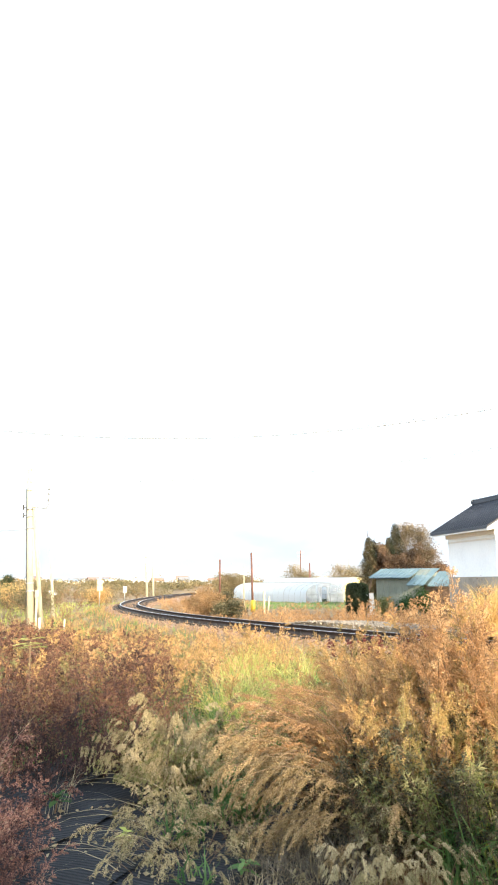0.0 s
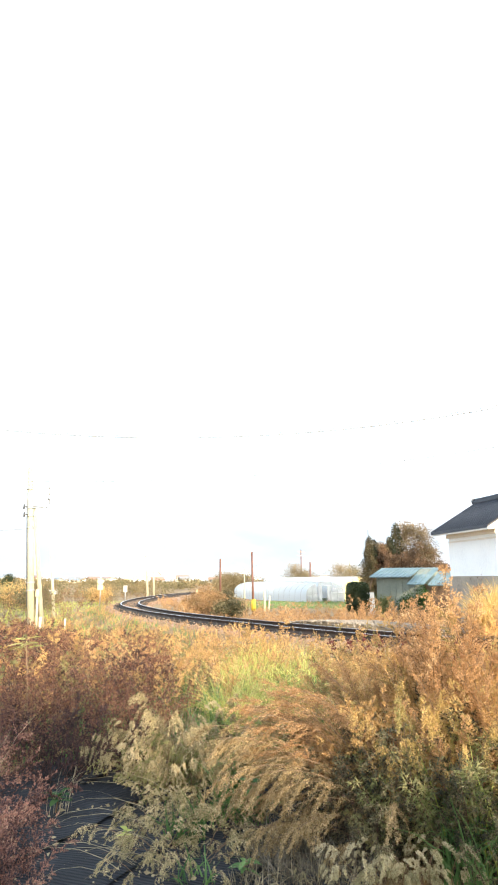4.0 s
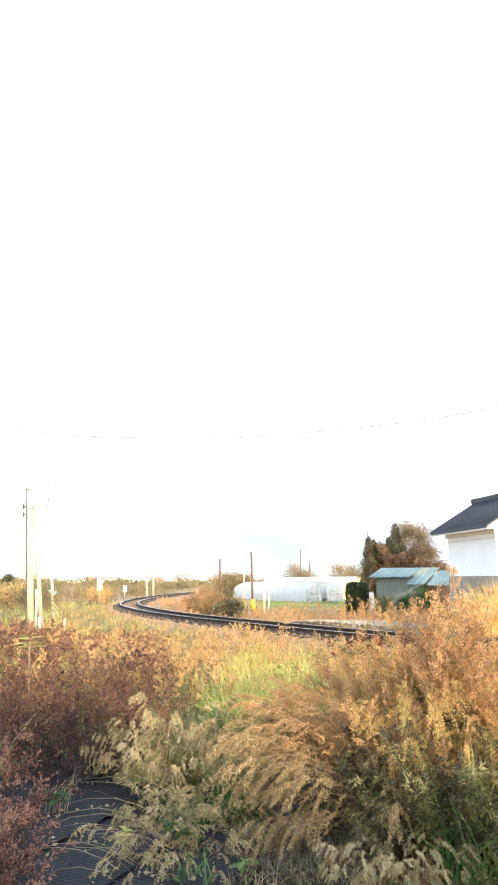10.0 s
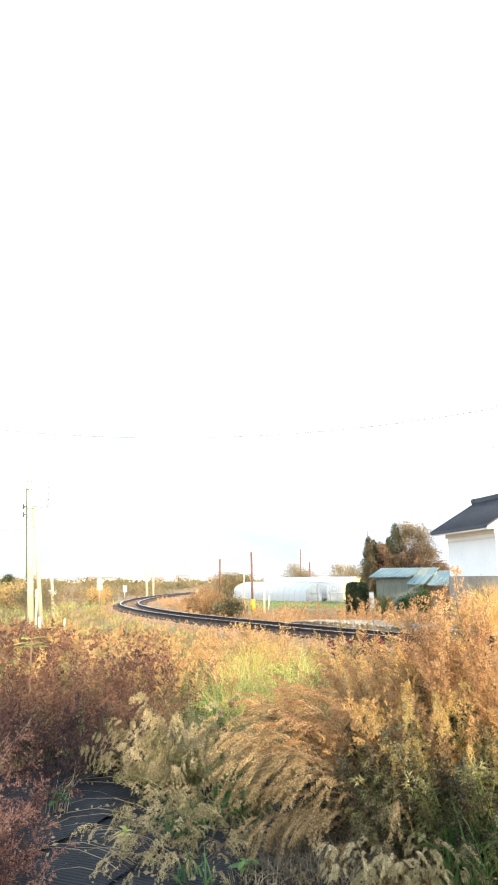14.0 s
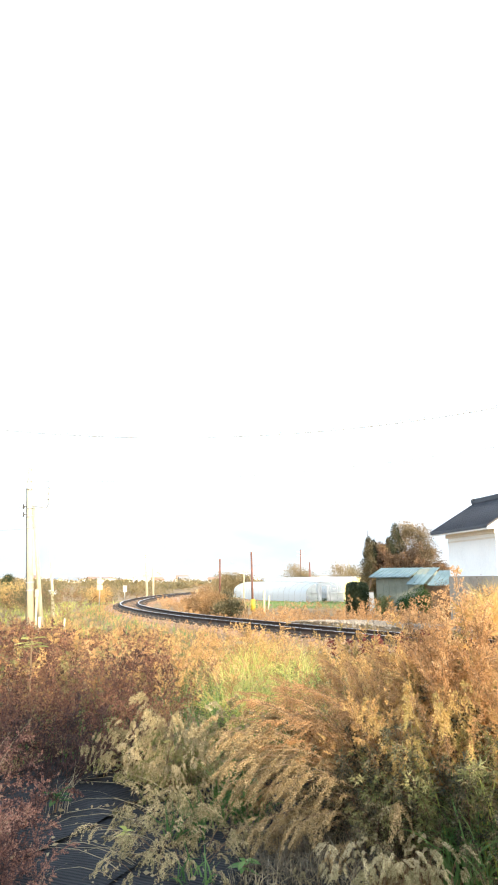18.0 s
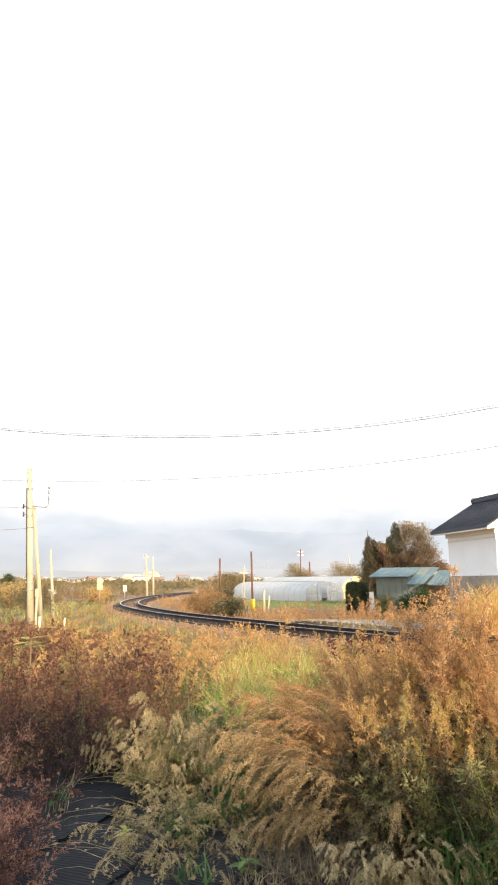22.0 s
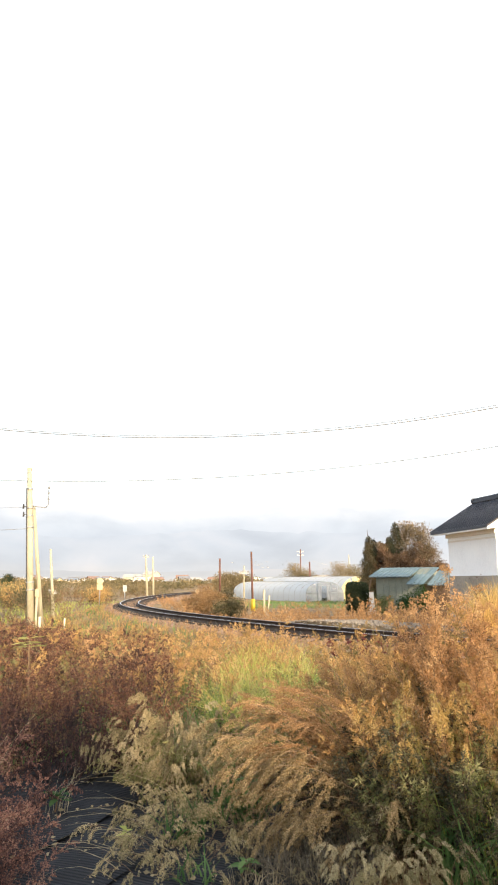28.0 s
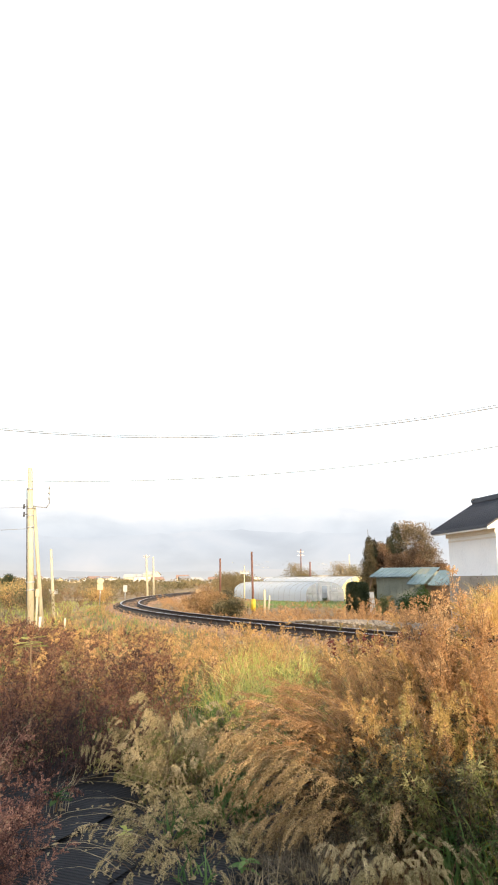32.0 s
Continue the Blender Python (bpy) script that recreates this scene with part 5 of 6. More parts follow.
K_KHAKI = branch_kinds("khaki_branch", M_STEM, M_KHAKI, 7, 300, L=0.8, bend=1.1, nside=11, side=0.21, nleaf=120, ll=0.012, lw=0.004, start=0.45, rise=1.5, droop=1.25, stem=0.004, plain=True, fluff=0.0095, lean=0.3)
K_SEED = branch_kinds("seedhead_branch", M_STEM, M_PALEKHAKI, 5, 350, L=0.45, bend=0.8, nside=4, side=0.2, nleaf=190, ll=0.010, lw=0.0038, start=0.55, rise=1.2, droop=1.25, stem=0.004, plain=True, fluff=0.0095, lean=0.4)
K_YELLOW = branch_kinds("yellow_branch", M_STEM, M_YELLOW, 4, 400, L=0.8, bend=0.7, nside=16, side=0.24, nleaf=70, ll=0.011, lw=0.0034, start=0.42, rise=2.2, droop=1.3, stem=0.004, plain=True, fluff=0.008)
K_GOLD = branch_kinds("golden_branch", M_STEM, M_GOLD, 6, 500, L=0.9, bend=0.4, nside=28, side=0.2, nleaf=19, ll=0.021, lw=0.0055, start=0.25, rise=0.9, droop=0.1, stem=0.004, jit=0.7, plain=True)
K_PINK = branch_kinds("pinkish_branch", M_DARKSTEM, M_PINK, 5, 600, L=0.7, bend=0.7, nside=28, side=0.22, nleaf=16, ll=0.020, lw=0.007, start=0.1, rise=0.9, droop=0.1, stem=0.0035, jit=0.9, plain=True)
K_OLIVE = branch_kinds("olive_branch", M_STEM, M_OLIVE, 5, 700, L=0.6, bend=1.5, nside=28, side=0.18, nleaf=20, ll=0.021, lw=0.0049, start=0.1, rise=0.9, droop=0.4, stem=0.0035, jit=0.7, plain=True, fringe=0.0016)
K_OLIVEK = branch_kinds("pale_olive_branch", M_STEM, M_SPRAWL, 4, 740, L=0.6, bend=1.2, nside=8, side=0.24, nleaf=80, ll=0.013, lw=0.0042, start=0.3, rise=1.8, droop=0.8, stem=0.0035, plain=True, fluff=0.0085, lean=0.7)
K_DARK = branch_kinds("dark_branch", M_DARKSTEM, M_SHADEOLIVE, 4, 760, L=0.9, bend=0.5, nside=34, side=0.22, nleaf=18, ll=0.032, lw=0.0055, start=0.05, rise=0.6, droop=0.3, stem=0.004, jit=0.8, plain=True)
K_NARROW = branch_kinds("narrow_leaf_branch", M_STEM, M_OLIVE, 4, 780, L=0.8, bend=0.6, nside=26, side=0.14, nleaf=12, ll=0.055, lw=0.0045, start=0.25, rise=1.0, droop=0.5, stem=0.004, jit=0.7, plain=True)
K_RED = branch_kinds("russet_branch", M_DARKSTEM, M_RED, 6, 800, L=0.95, bend=0.5, nside=38, side=0.26, nleaf=19, ll=0.019, lw=0.0066, start=0.12, rise=0.8, droop=0.1, stem=0.004, jit=0.9, plain=True)
K_SHADEPURPLE = branch_kinds("shaded_purplish_branch", M_DARKSTEM, M_SHADEPURPLE, 5, 880, L=0.95, bend=0.5, nside=44, side=0.26, nleaf=26, ll=0.017, lw=0.006, start=0.05, rise=0.8, droop=0.1, stem=0.004, jit=0.9, plain=True)
K_CRIMSON = branch_kinds("crimson_branch", M_DARKSTEM, M_CRIMSON, 3, 860, L=0.7, bend=0.6, nside=14, side=0.2, nleaf=12, ll=0.04, lw=0.014, start=0.3, rise=0.8, droop=0.2, stem=0.005, jit=0.8)

# ---- plants nearest the tripod ----
L_TALL = "tall feathery orange-brown weed leaning in the wind"
for i, (x, y, n, s, sw) in enumerate(((1.5, 5.5, 11, 1.53, 5), (1.62, 5.3, 11, 1.52, 6), (1.85, 5.5, 10, 1.58, 6), (1.66, 5.75, 10, 1.62, 6), (2.15, 5.8, 10, 1.5, 6), (1.2, 6.2, 7, 1.1, 5), (2.35, 6.4, 8, 1.4, 5), (1.95, 5.1, 8, 1.5, 6), (1.4, 4.95, 7, 1.05, 5), (2.0, 5.5, 9, 1.5, 6), (1.75, 5.05, 8, 1.45, 6), (1.78, 5.7, 9, 1.6, 6), (1.25, 6.6, 8, 1.22, 5), (1.0, 6.95, 7, 1.12, 4), (1.5, 6.9, 8, 1.25, 5), (1.4, 6.2, 8, 1.25, 5), (1.05, 6.2, 7, 1.05, 5))):
    plant("tall_weed", L_TALL, "weed", K_TALL + K_TALLG[:1], x, y, 0, n + 1, s, 1000 + i, tilt=(-6, 13), spread=0.12, sway=sw * 0.75, group="tall orange weeds")
plant("tall_weed", "single tall thin orange-red stalk above the other weeds", "weed", K_TALL, 1.64, 5.6, 0, 1, 2.45, 1090, tilt=(-1, 1), spread=0.02, sway=4, group="tall orange weeds")
# These weeds carry the dark of the hollows in their leaf colour.
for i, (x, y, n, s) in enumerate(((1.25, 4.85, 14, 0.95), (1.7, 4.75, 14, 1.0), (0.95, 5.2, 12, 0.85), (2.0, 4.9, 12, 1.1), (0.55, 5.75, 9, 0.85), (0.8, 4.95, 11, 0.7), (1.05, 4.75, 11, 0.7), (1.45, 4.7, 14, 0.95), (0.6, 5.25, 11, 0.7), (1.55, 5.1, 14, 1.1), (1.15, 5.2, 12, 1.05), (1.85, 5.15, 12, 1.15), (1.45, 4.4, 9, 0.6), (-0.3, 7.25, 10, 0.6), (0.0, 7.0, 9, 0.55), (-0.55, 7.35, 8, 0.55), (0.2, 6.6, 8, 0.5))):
    plant("leafy_weed", "dull olive weed filling the foot of the tall weeds, darkened for hollow shade", "weed", K_DARK, x, y, 0, n, s, 1100 + i, tilt=(4, 40), sway=2.0, spread=0.15, each=False)
for i, (x, y, n, s) in enumerate(((1.3, 4.75, 9, 1.0), (1.1, 4.85, 8, 0.85), (1.5, 4.85, 8, 1.05), (0.95, 4.85, 8, 0.65))):
    plant("narrow_leaved_weed", "olive weed with long narrow yellowing leaves", "weed", K_NARROW, x, y, 0, n, s, 1150 + i, tilt=(2, 26), sway=2.5, spread=0.12, each=False)
L_PLUME = "drooping feathery khaki weed bent over by the wind"
L_RUSTY = "drooping feathery rust-orange weed bent over by the wind"
for i, (x, y, n, size, az, tilt, kinds, words) in enumerate((
        (1.02, 5.25, 7, 1.22, (165, 226), (40, 58), K_PLUMELOW, L_PLUME), (1.16, 5.2, 5, 1.05, (172, 238), (22, 44), K_PLUME, L_PLUME), (0.98, 5.15, 4, 1.05, (186, 236), (44, 60), K_PLUMELOW, L_PLUME),
        (1.05, 5.35, 11, 1.35, (150, 215), (24, 42), K_PLUME, L_PLUME), (0.9, 5.55, 10, 1.3, (140, 205), (20, 40), K_PLUME, L_PLUME),
        (1.0, 5.5, 13, 1.35, (135, 225), (4, 26), K_PLUMEO, L_RUSTY), (0.8, 5.8, 12, 1.25, (110, 240), (2, 26), K_PLUMEO, L_RUSTY), (1.15, 5.7, 10, 1.3, (120, 250), (0, 22), K_PLUMEO, L_RUSTY))):
    plant("plume_weed", words, "weed", kinds, x, y, 0, n, size, 1200 + i, az=az, tilt=tilt, sway=3.5, group="drooping plume weeds", spin=18)
plant("yellow_weed", "bright yellow feathery weed among the orange ones", "weed", K_YELLOW, 1.16, 4.9, 0.0, 8, 1.45, 1210, az=(0, 360), tilt=(-4, 9), sway=4, spread=0.12)
plant("yellow_weed", "bright yellow feathery weed among the orange ones", "weed", K_YELLOW, 1.4, 4.85, 0.0, 7, 1.4, 1211, az=(0, 360), tilt=(-4, 9), sway=4, spread=0.1)
L_KHAKI = "pale khaki bush with curled drooping sprays"
for i, (x, y, n, s) in enumerate(((-0.9, 6.55, 11, 0.95), (-0.74, 6.45, 11, 1.05), (-0.55, 6.6, 11, 1.12), (-0.38, 6.5, 9, 1.05), (-0.12, 6.4, 8, 0.9), (-0.5, 6.1, 8, 0.75), (-0.75, 6.2, 6, 0.65))):
    plant("khaki_bush", L_KHAKI, "bush", K_KHAKI + K_OLIVE[:4], x, y, 0, n + 9, s, 1300 + i, tilt=(0, 38), spread=0.14, sway=1.0, group="khaki bushes", each=False)
L_PINK = "small-leaved pinkish brown bush beside the black sheet"
for i, (x, y, n, s) in enumerate(((-1.74, 4.5, 14, 0.85), (-1.78, 4.95, 12, 0.8), (-2.05, 5.2, 12, 1.05), (-2.2, 5.8, 12, 1.15), (-1.62, 4.72, 10, 0.65), (-1.8, 4.3, 12, 0.9), (-1.5, 4.6, 9, 0.5), (-1.75, 5.5, 9, 0.5), (-1.36, 4.42, 9, 0.5), (-1.5, 4.35, 10, 0.6))):
    plant("brown_bush", L_PINK, "bush", K_PINK, x, y, 0, n, s, 1400 + i, tilt=(3, 50), spread=0.14, sway=2.5, group="pinkish brown bushes", each=False)
L_OLIVE = "low sprawling olive plant at the edge of the black sheet"
for i, (x, y, n, s) in enumerate(((-0.6, 5.1, 16, 0.72), (-0.35, 4.85, 15, 0.7), (-0.05, 5.2, 14, 0.72), (-0.62, 4.75, 13, 0.55), (-0.85, 6.05, 12, 0.6), (-0.5, 5.75, 12, 0.6), (-0.2, 5.65, 12, 0.62), (-0.55, 5.35, 10, 0.6), (-0.3, 5.35, 14, 0.7), (-0.7, 5.5, 12, 0.55))):
    plant("sprawling_weed", L_OLIVE, "weed", K_OLIVEK, x, y, 0.02, n, s * 1.08, 1500 + i, tilt=(15, 70), spread=0.12, sway=0.8, group="sprawling weeds", each=False)
for i, (x, y, n, s) in enumerate(((0.62, 4.45, 8, 0.75), (0.76, 4.4, 10, 0.85), (0.92, 4.4, 10, 0.88), (1.06, 4.38, 10, 0.85), (1.2, 4.45, 8, 0.8), (0.9, 4.25, 9, 0.7), (0.68, 4.25, 8, 0.6))):
    plant("seedhead_weed", "low khaki weed with crowded dry seed heads", "weed", K_SEED, x, y, 0, n, s, 1600 + i, tilt=(2, 45), spread=0.15, sway=0.8, group="seed-head weeds", each=False)
for i, (x, y, n, s) in enumerate(((1.0, 5.35, 9, 1.05), (1.22, 5.2, 9, 1.12), (0.85, 5.75, 9, 1.0), (1.15, 5.9, 8, 1.15), (0.85, 7.0, 8, 0.95), (1.2, 7.4, 8, 1.0), (0.55, 7.6, 7, 1.0), (1.6, 7.2, 8, 1.05), (0.95, 8.2, 7, 1.0), (1.45, 8.4, 7, 1.05), (0.3, 7.0, 6, 0.9), (-0.1, 9.8, 5, 0.8), (1.9, 10.2, 7, 0.95), (1.3, 10.0, 6, 0.9), (2.4, 10.6, 7, 0.95), (2.9, 11.2, 6, 0.9), (-1.2, 12.5, 6, 1.0), (-0.3, 13.2, 6, 0.95), (1.1, 13.0, 6, 0.9), (-2.2, 14.0, 6, 1.05), (-3.2, 15.5, 6, 1.1), (-1.2, 15.8, 6, 1.05), (0.4, 15.6, 6, 1.0), (-4.6, 17.5, 6, 1.15), (-3.0, 18.0, 6, 1.1), (-0.9, 8.6, 6, 1.0), (-0.3, 8.2, 6, 1.05), (0.7, 6.4, 6, 0.95), (2.0, 7.8, 6, 1.3), (2.0, 13.6, 5, 0.95), (2.7, 13.9, 5, 0.95), (1.4, 14.6, 5, 0.95), (3.2, 14.4, 4, 0.9), (-1.5, 18.5, 5, 1.1), (-0.5, 19.0, 5, 1.1), (0.2, 18.0, 5, 1.1), (-2.6, 20.0, 5, 1.15), (0.1, 13.3, 6, 1.3), (0.35, 13.1, 6, 1.25), (0.55, 13.5, 5, 1.15), (1.65, 12.9, 6, 1.25), (1.95, 12.6, 6, 1.2))):
    plant("golden_weed", "upright golden weed with small dry leaves", "weed", K_GOLD, x, y, ground_z(x, y), n, s, 1700 + i, tilt=(0, 20), spread=0.15, sway=1.5, group="golden weeds", each=False)
# The front row gets the leaf colour with the shade painted in.
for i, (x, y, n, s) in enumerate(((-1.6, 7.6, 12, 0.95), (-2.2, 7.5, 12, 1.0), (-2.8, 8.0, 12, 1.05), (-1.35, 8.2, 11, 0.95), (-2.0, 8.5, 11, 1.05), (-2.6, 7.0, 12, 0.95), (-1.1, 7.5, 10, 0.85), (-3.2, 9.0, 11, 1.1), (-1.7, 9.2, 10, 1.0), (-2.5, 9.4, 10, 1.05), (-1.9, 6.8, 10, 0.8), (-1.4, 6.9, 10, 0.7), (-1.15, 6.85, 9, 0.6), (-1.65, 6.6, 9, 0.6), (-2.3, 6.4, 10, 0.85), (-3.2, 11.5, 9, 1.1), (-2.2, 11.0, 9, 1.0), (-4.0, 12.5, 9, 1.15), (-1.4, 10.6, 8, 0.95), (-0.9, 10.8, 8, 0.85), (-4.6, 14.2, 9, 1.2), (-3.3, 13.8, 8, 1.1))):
    plant("russet_bush", "dense small-leaved russet bush in the shade" if y > 7.05 or x < -2.2 else "small-leaved purplish-brown bush behind the sheet, its leaf colour darkened for deep shade", "bush", K_RED if y > 7.05 or x < -2.2 else K_SHADEPURPLE, x, y, 0, n + (0 if y > 7.05 else 4), s, 1800 + i, tilt=(2, 42), spread=0.2, sway=1.0, group="russet bushes", each=False)
for i, (x, y, s) in enumerate(((2.9, 14.8, 1.1), (2.4, 15.2, 1.1), (3.2, 14.6, 1.15), (3.5, 14.3, 1.1), (2.65, 14.7, 1.0), (2.1, 15.6, 0.95), (3.75, 14.1, 1.1), (3.35, 14.0, 0.95))):
    plant("crimson_weed", "crimson-leaved weed growing beside the track", "weed", K_CRIMSON, x, y - 0.8, ground_z(x, y - 0.8), 4, s * 1.3, 1900 + i, tilt=(0, 30), spread=0.2, sway=1.0, group="crimson weeds", each=False)


def big_leaf_plant(name, label, x, y, z, stem_h, leaves, ll, lw, mat, seed, tilt=0.35, sway=0.0):
    """A few large leaves on one stem, each a mesh of its own with a folded midrib."""
    rng = random.Random(seed)
    ob = tagged(new(name), label, "plant")
    ob.matrix_basis = pose(x, y, z)
    part("stem", mesh("stem", *tube(np.array([(0, 0, 0), (0.01, 0, stem_h * 0.5), (0.03, 0, stem_h)]), 0.008, 0.004), M_STEM), ob)
    v, f = [], []
    for i in range(6):
        s = i / 5
        w = lw * math.sin(math.pi * min(0.97, 0.08 + 0.9 * s)) ** 0.8
        zc = -0.35 * ll * s * s
        v += [(s * ll, -w, zc + 0.25 * w), (s * ll, 0, zc), (s * ll, w, zc + 0.25 * w)]
    for i in range(5):
        f += [(3 * i, 3 * i + 3, 3 * i + 4, 3 * i + 1), (3 * i + 1, 3 * i + 4, 3 * i + 5, 3 * i + 2)]
    leaf = mesh("leaf", v, f, mat, smooth=True)
    for i in range(leaves):
        h = stem_h * (0.45 + 0.55 * (i + 1) / leaves)
        m = Matrix.Translation((0.03 * h / stem_h, 0, h)) @ Matrix.Rotation(2.4 * i + rng.uniform(-0.3, 0.3), 4, "Z") @ Matrix.Rotation(-tilt + rng.uniform(-0.25, 0.35), 4, "Y") @ Matrix.Scale(rng.uniform(0.75, 1.15), 4)
        part("leaf", leaf, ob, m)
    if sway:
        SWAYING.append((ob, sway, 0.3, x))
    return ob


def pinnate_sapling(x, y, z, h):
    """A bare stem with a flat crown of feathered leaves."""
    rng = random.Random(31)
    ob = tagged(new("sapling"), "young sapling with a fan of yellow-green feathered leaves", "plant")
    ob.matrix_basis = pose(x, y, z)
    part("stem", mesh("stem", *tube(np.array([(0, 0, 0), (0.02, 0, h * 0.5), (0, 0.01, h)]), 0.014, 0.008), M_STEM), ob)
    v, f = [], []
    for i in range(14):
        for side in (-1, 1):
            s, k = 0.06 + 0.032 * i, len(v)
            w = 0.15 * math.sin(math.pi * (0.18 + 0.8 * i / 14)) + 0.03
            zc = 0.06 * s - 0.55 * s * s
            v += [(s, 0, zc), (s + 0.25 * w + 0.012, side * w * 0.5, zc + 0.004), (s + 0.4 * w, side * w, zc - 0.25 * w), (s + 0.25 * w - 0.014, side * w * 0.5, zc + 0.004)]
            f.append((k, k + 1, k + 2, k + 3))
    leaf = mesh("leaf", v, f, M_LIME)
    for i in range(9):
        m = Matrix.Translation((0, 0, h - 0.012 * i)) @ Matrix.Rotation(2.4 * i + rng.uniform(-0.2, 0.2), 4, "Z") @ Matrix.Rotation(rng.uniform(-0.35, 0.15), 4, "Y") @ Matrix.Scale(rng.uniform(0.31, 0.42), 4)
        part("leaf", leaf, ob, m)
    SWAYING.append((ob, 3.0, 0.3, x))


pinnate_sapling(-2.44, 7.95, 0.0, 1.17)
big_leaf_plant("broad_leaf_weed", "low green weed with broad lobed leaves on the sheet", -1.5, 5.75, 0.05, 0.14, 9, 0.13, 0.028, M_GREENLEAF, 32)
big_leaf_plant("broad_leaf_weed", "yellowing weed with round leaves at the sheet's edge", -0.86, 5.05, 0.03, 0.12, 10, 0.055, 0.018, M_LIME, 33)
big_leaf_plant("broad_leaf_weed", "low green weed with broad leaves under the plumes", -0.02, 5.55, 0.05, 0.3, 12, 0.13, 0.035, M_GRASS, 34)
big_leaf_plant("broad_leaf_weed", "leafy pale yellow-green weed beside the grass tuft", 1.53, 4.7, 0.0, 0.6, 18, 0.09, 0.03, M_SPRAWL, 35)
big_leaf_plant("broad_leaf_weed", "small green weed at the edge of the sheet", -0.05, 4.6, 0.03, 0.1, 9, 0.09, 0.02, M_GRASS, 36)


def tuft(name, label, x, y, z, n, length, width, lean, mat, seed, r=0.15, sway=0.0, az=(0, 360), pitch=0.0):
    rng = np.random.default_rng(seed)
    a, q = rng.uniform(0, 6.28, n), r * np.sqrt(rng.uniform(0, 1, n))
    spots = np.stack([q * np.cos(a), q * np.sin(a), np.zeros(n)], 1)
    ob = tagged(new(name, blades(n, rng, spots, length, width, lean, mat, name, az)), label, "grass")
    ob.matrix_basis = pose(x, y, z, 0, pitch, 0)
    if sway:
        SWAYING.append((ob, sway, 0.2, x))
    return ob


for i, (x, y, n, L, mat, lab) in enumerate(((1.42, 4.75, 170, 0.6, M_GRASS, "green grass tuft with long arching blades"), (1.3, 4.5, 90, 0.5, M_GRASS, "green grass tuft with long arching blades"),
                                            (1.6, 4.6, 110, 0.6, M_GRASS, "green grass tuft with long arching blades"), (-0.35, 4.5, 22, 0.26, M_GRASS, "short green grass tuft by the sheet"),
                                            (-0.15, 6.0, 110, 0.45, M_GRASS, "green grass tuft under the khaki bush"), (-0.45, 5.25, 60, 0.26, M_GRASS, "green grass showing through the sprawling weeds"), (-0.3, 5.55, 60, 0.28, M_GRASS, "green grass showing through the sprawling weeds"), (0.0, 5.6, 90, 0.35, M_GRASS, "green grass tuft under the plumes"), (0.15, 7.0, 150, 0.6, M_GRASS, "green grass tuft behind the khaki bush"), (-0.1, 7.4, 150, 0.65, M_LIME, "yellow-green grass tuft behind the khaki bush"), (0.4, 7.3, 150, 0.65, M_GRASS, "green grass tuft behind the khaki bush"), (-0.3, 7.7, 60, 0.8, M_GRASS, "tall green grass tuft behind the khaki bush"), (-0.15, 7.9, 70, 0.9, M_LIME, "tall yellow-green grass tuft behind the khaki bush"), (0.1, 8.3, 90, 0.95, M_LIME, "tall yellow-green grass tuft behind the khaki bush"))):
    tuft("grass_tuft", lab, x, y, 0, n, L, 0.008, 1.25, mat, 2000 + i, sway=1.2)
for i, (x, y, n, L) in enumerate(((1.42, 4.55, 12, 0.75), (1.25, 4.6, 5, 0.7), (1.55, 4.5, 10, 0.65))):
    tuft("grass_tuft", "long pale green blades arching out of the grass", x, y, 0, n, L, 0.008, 1.35, M_LIME, 2050 + i, sway=1.5)
for i, (x, y, n, L, az) in enumerate(((-0.66, 5.35, 5, 0.95, (140, 225)), (-0.6, 5.0, 5, 0.8, (150, 250)), (-0.7, 5.9, 4, 0.9, (140, 215)), (-0.5, 4.75, 4, 0.75, (165, 245)), (-0.75, 4.6, 5, 0.6, (160, 230)))):
    tuft("straw_tuft", "few dry straw blades arching over the black sheet", x, y, 0.05, n, L, 0.0026, 0.8, M_STRAW, 2100 + i, r=0.12, az=az, pitch=-50)
for i, (x, y, n, L) in enumerate(((-1.5, 5.75, 10, 0.36), (-1.45, 5.85, 8, 0.4))):
    tuft("dry_tuft", "reddish dry grass tuft leaning over the black sheet", x, y, 0.04, n, L, 0.002, 0.9, M_STRAW, 2120 + i, r=0.08, az=(-20, 100))
tuft("dry_stalk", "two long pale dead stalks among the brown bushes", -1.95, 5.2, 0.0, 2, 1.1, 0.005, 0.6, M_STRAW, 2131, r=0.05, az=(20, 60))

# ---- weeds that nobody could count ----
def scatter(seed, n, x0, x1, y0, y1, s0, s1, clear=1.9, keep=None, cap=0.0, toward=1.25, tuft=7, wide=0.22):
    """Spots (x, y, size) in tufts; cap keeps the tops under a slope that falls away towards the track."""
    rng = random.Random(seed)
    out, tries = [], 0
    while len(out) < n and tries < 6 * n:
        tries += 1
        y = y0 + (y1 - y0) * rng.random() ** toward
        x = rng.uniform(x0, x1)
        if clear and y > 8 and track_distance(x, y) < clear:
            continue
        if keep and not keep(x, y):
            continue
        size = rng.uniform(s0, s1)
        if cap:
            size = min(size, (1.8 - (0.075 + 0.088 * x / y) * cap * y - ground_z(x, y)) * rng.uniform(0.7, 1.15))
            if size < 0.12:
                continue
        w = wide * (0.6 + 0.04 * y)
        for _ in range(tuft):
            out.append((x + rng.gauss(0, w * 0.5), y + rng.gauss(0, w * 0.5), size * rng.uniform(0.65, 1.08)))
    return out


mid_kw = dict(nside=20, side=0.27, nleaf=13, ll=0.036, lw=0.0085, rise=0.9, droop=0.12, stem=0.005, jit=0.8, twigs=False, plain=True)
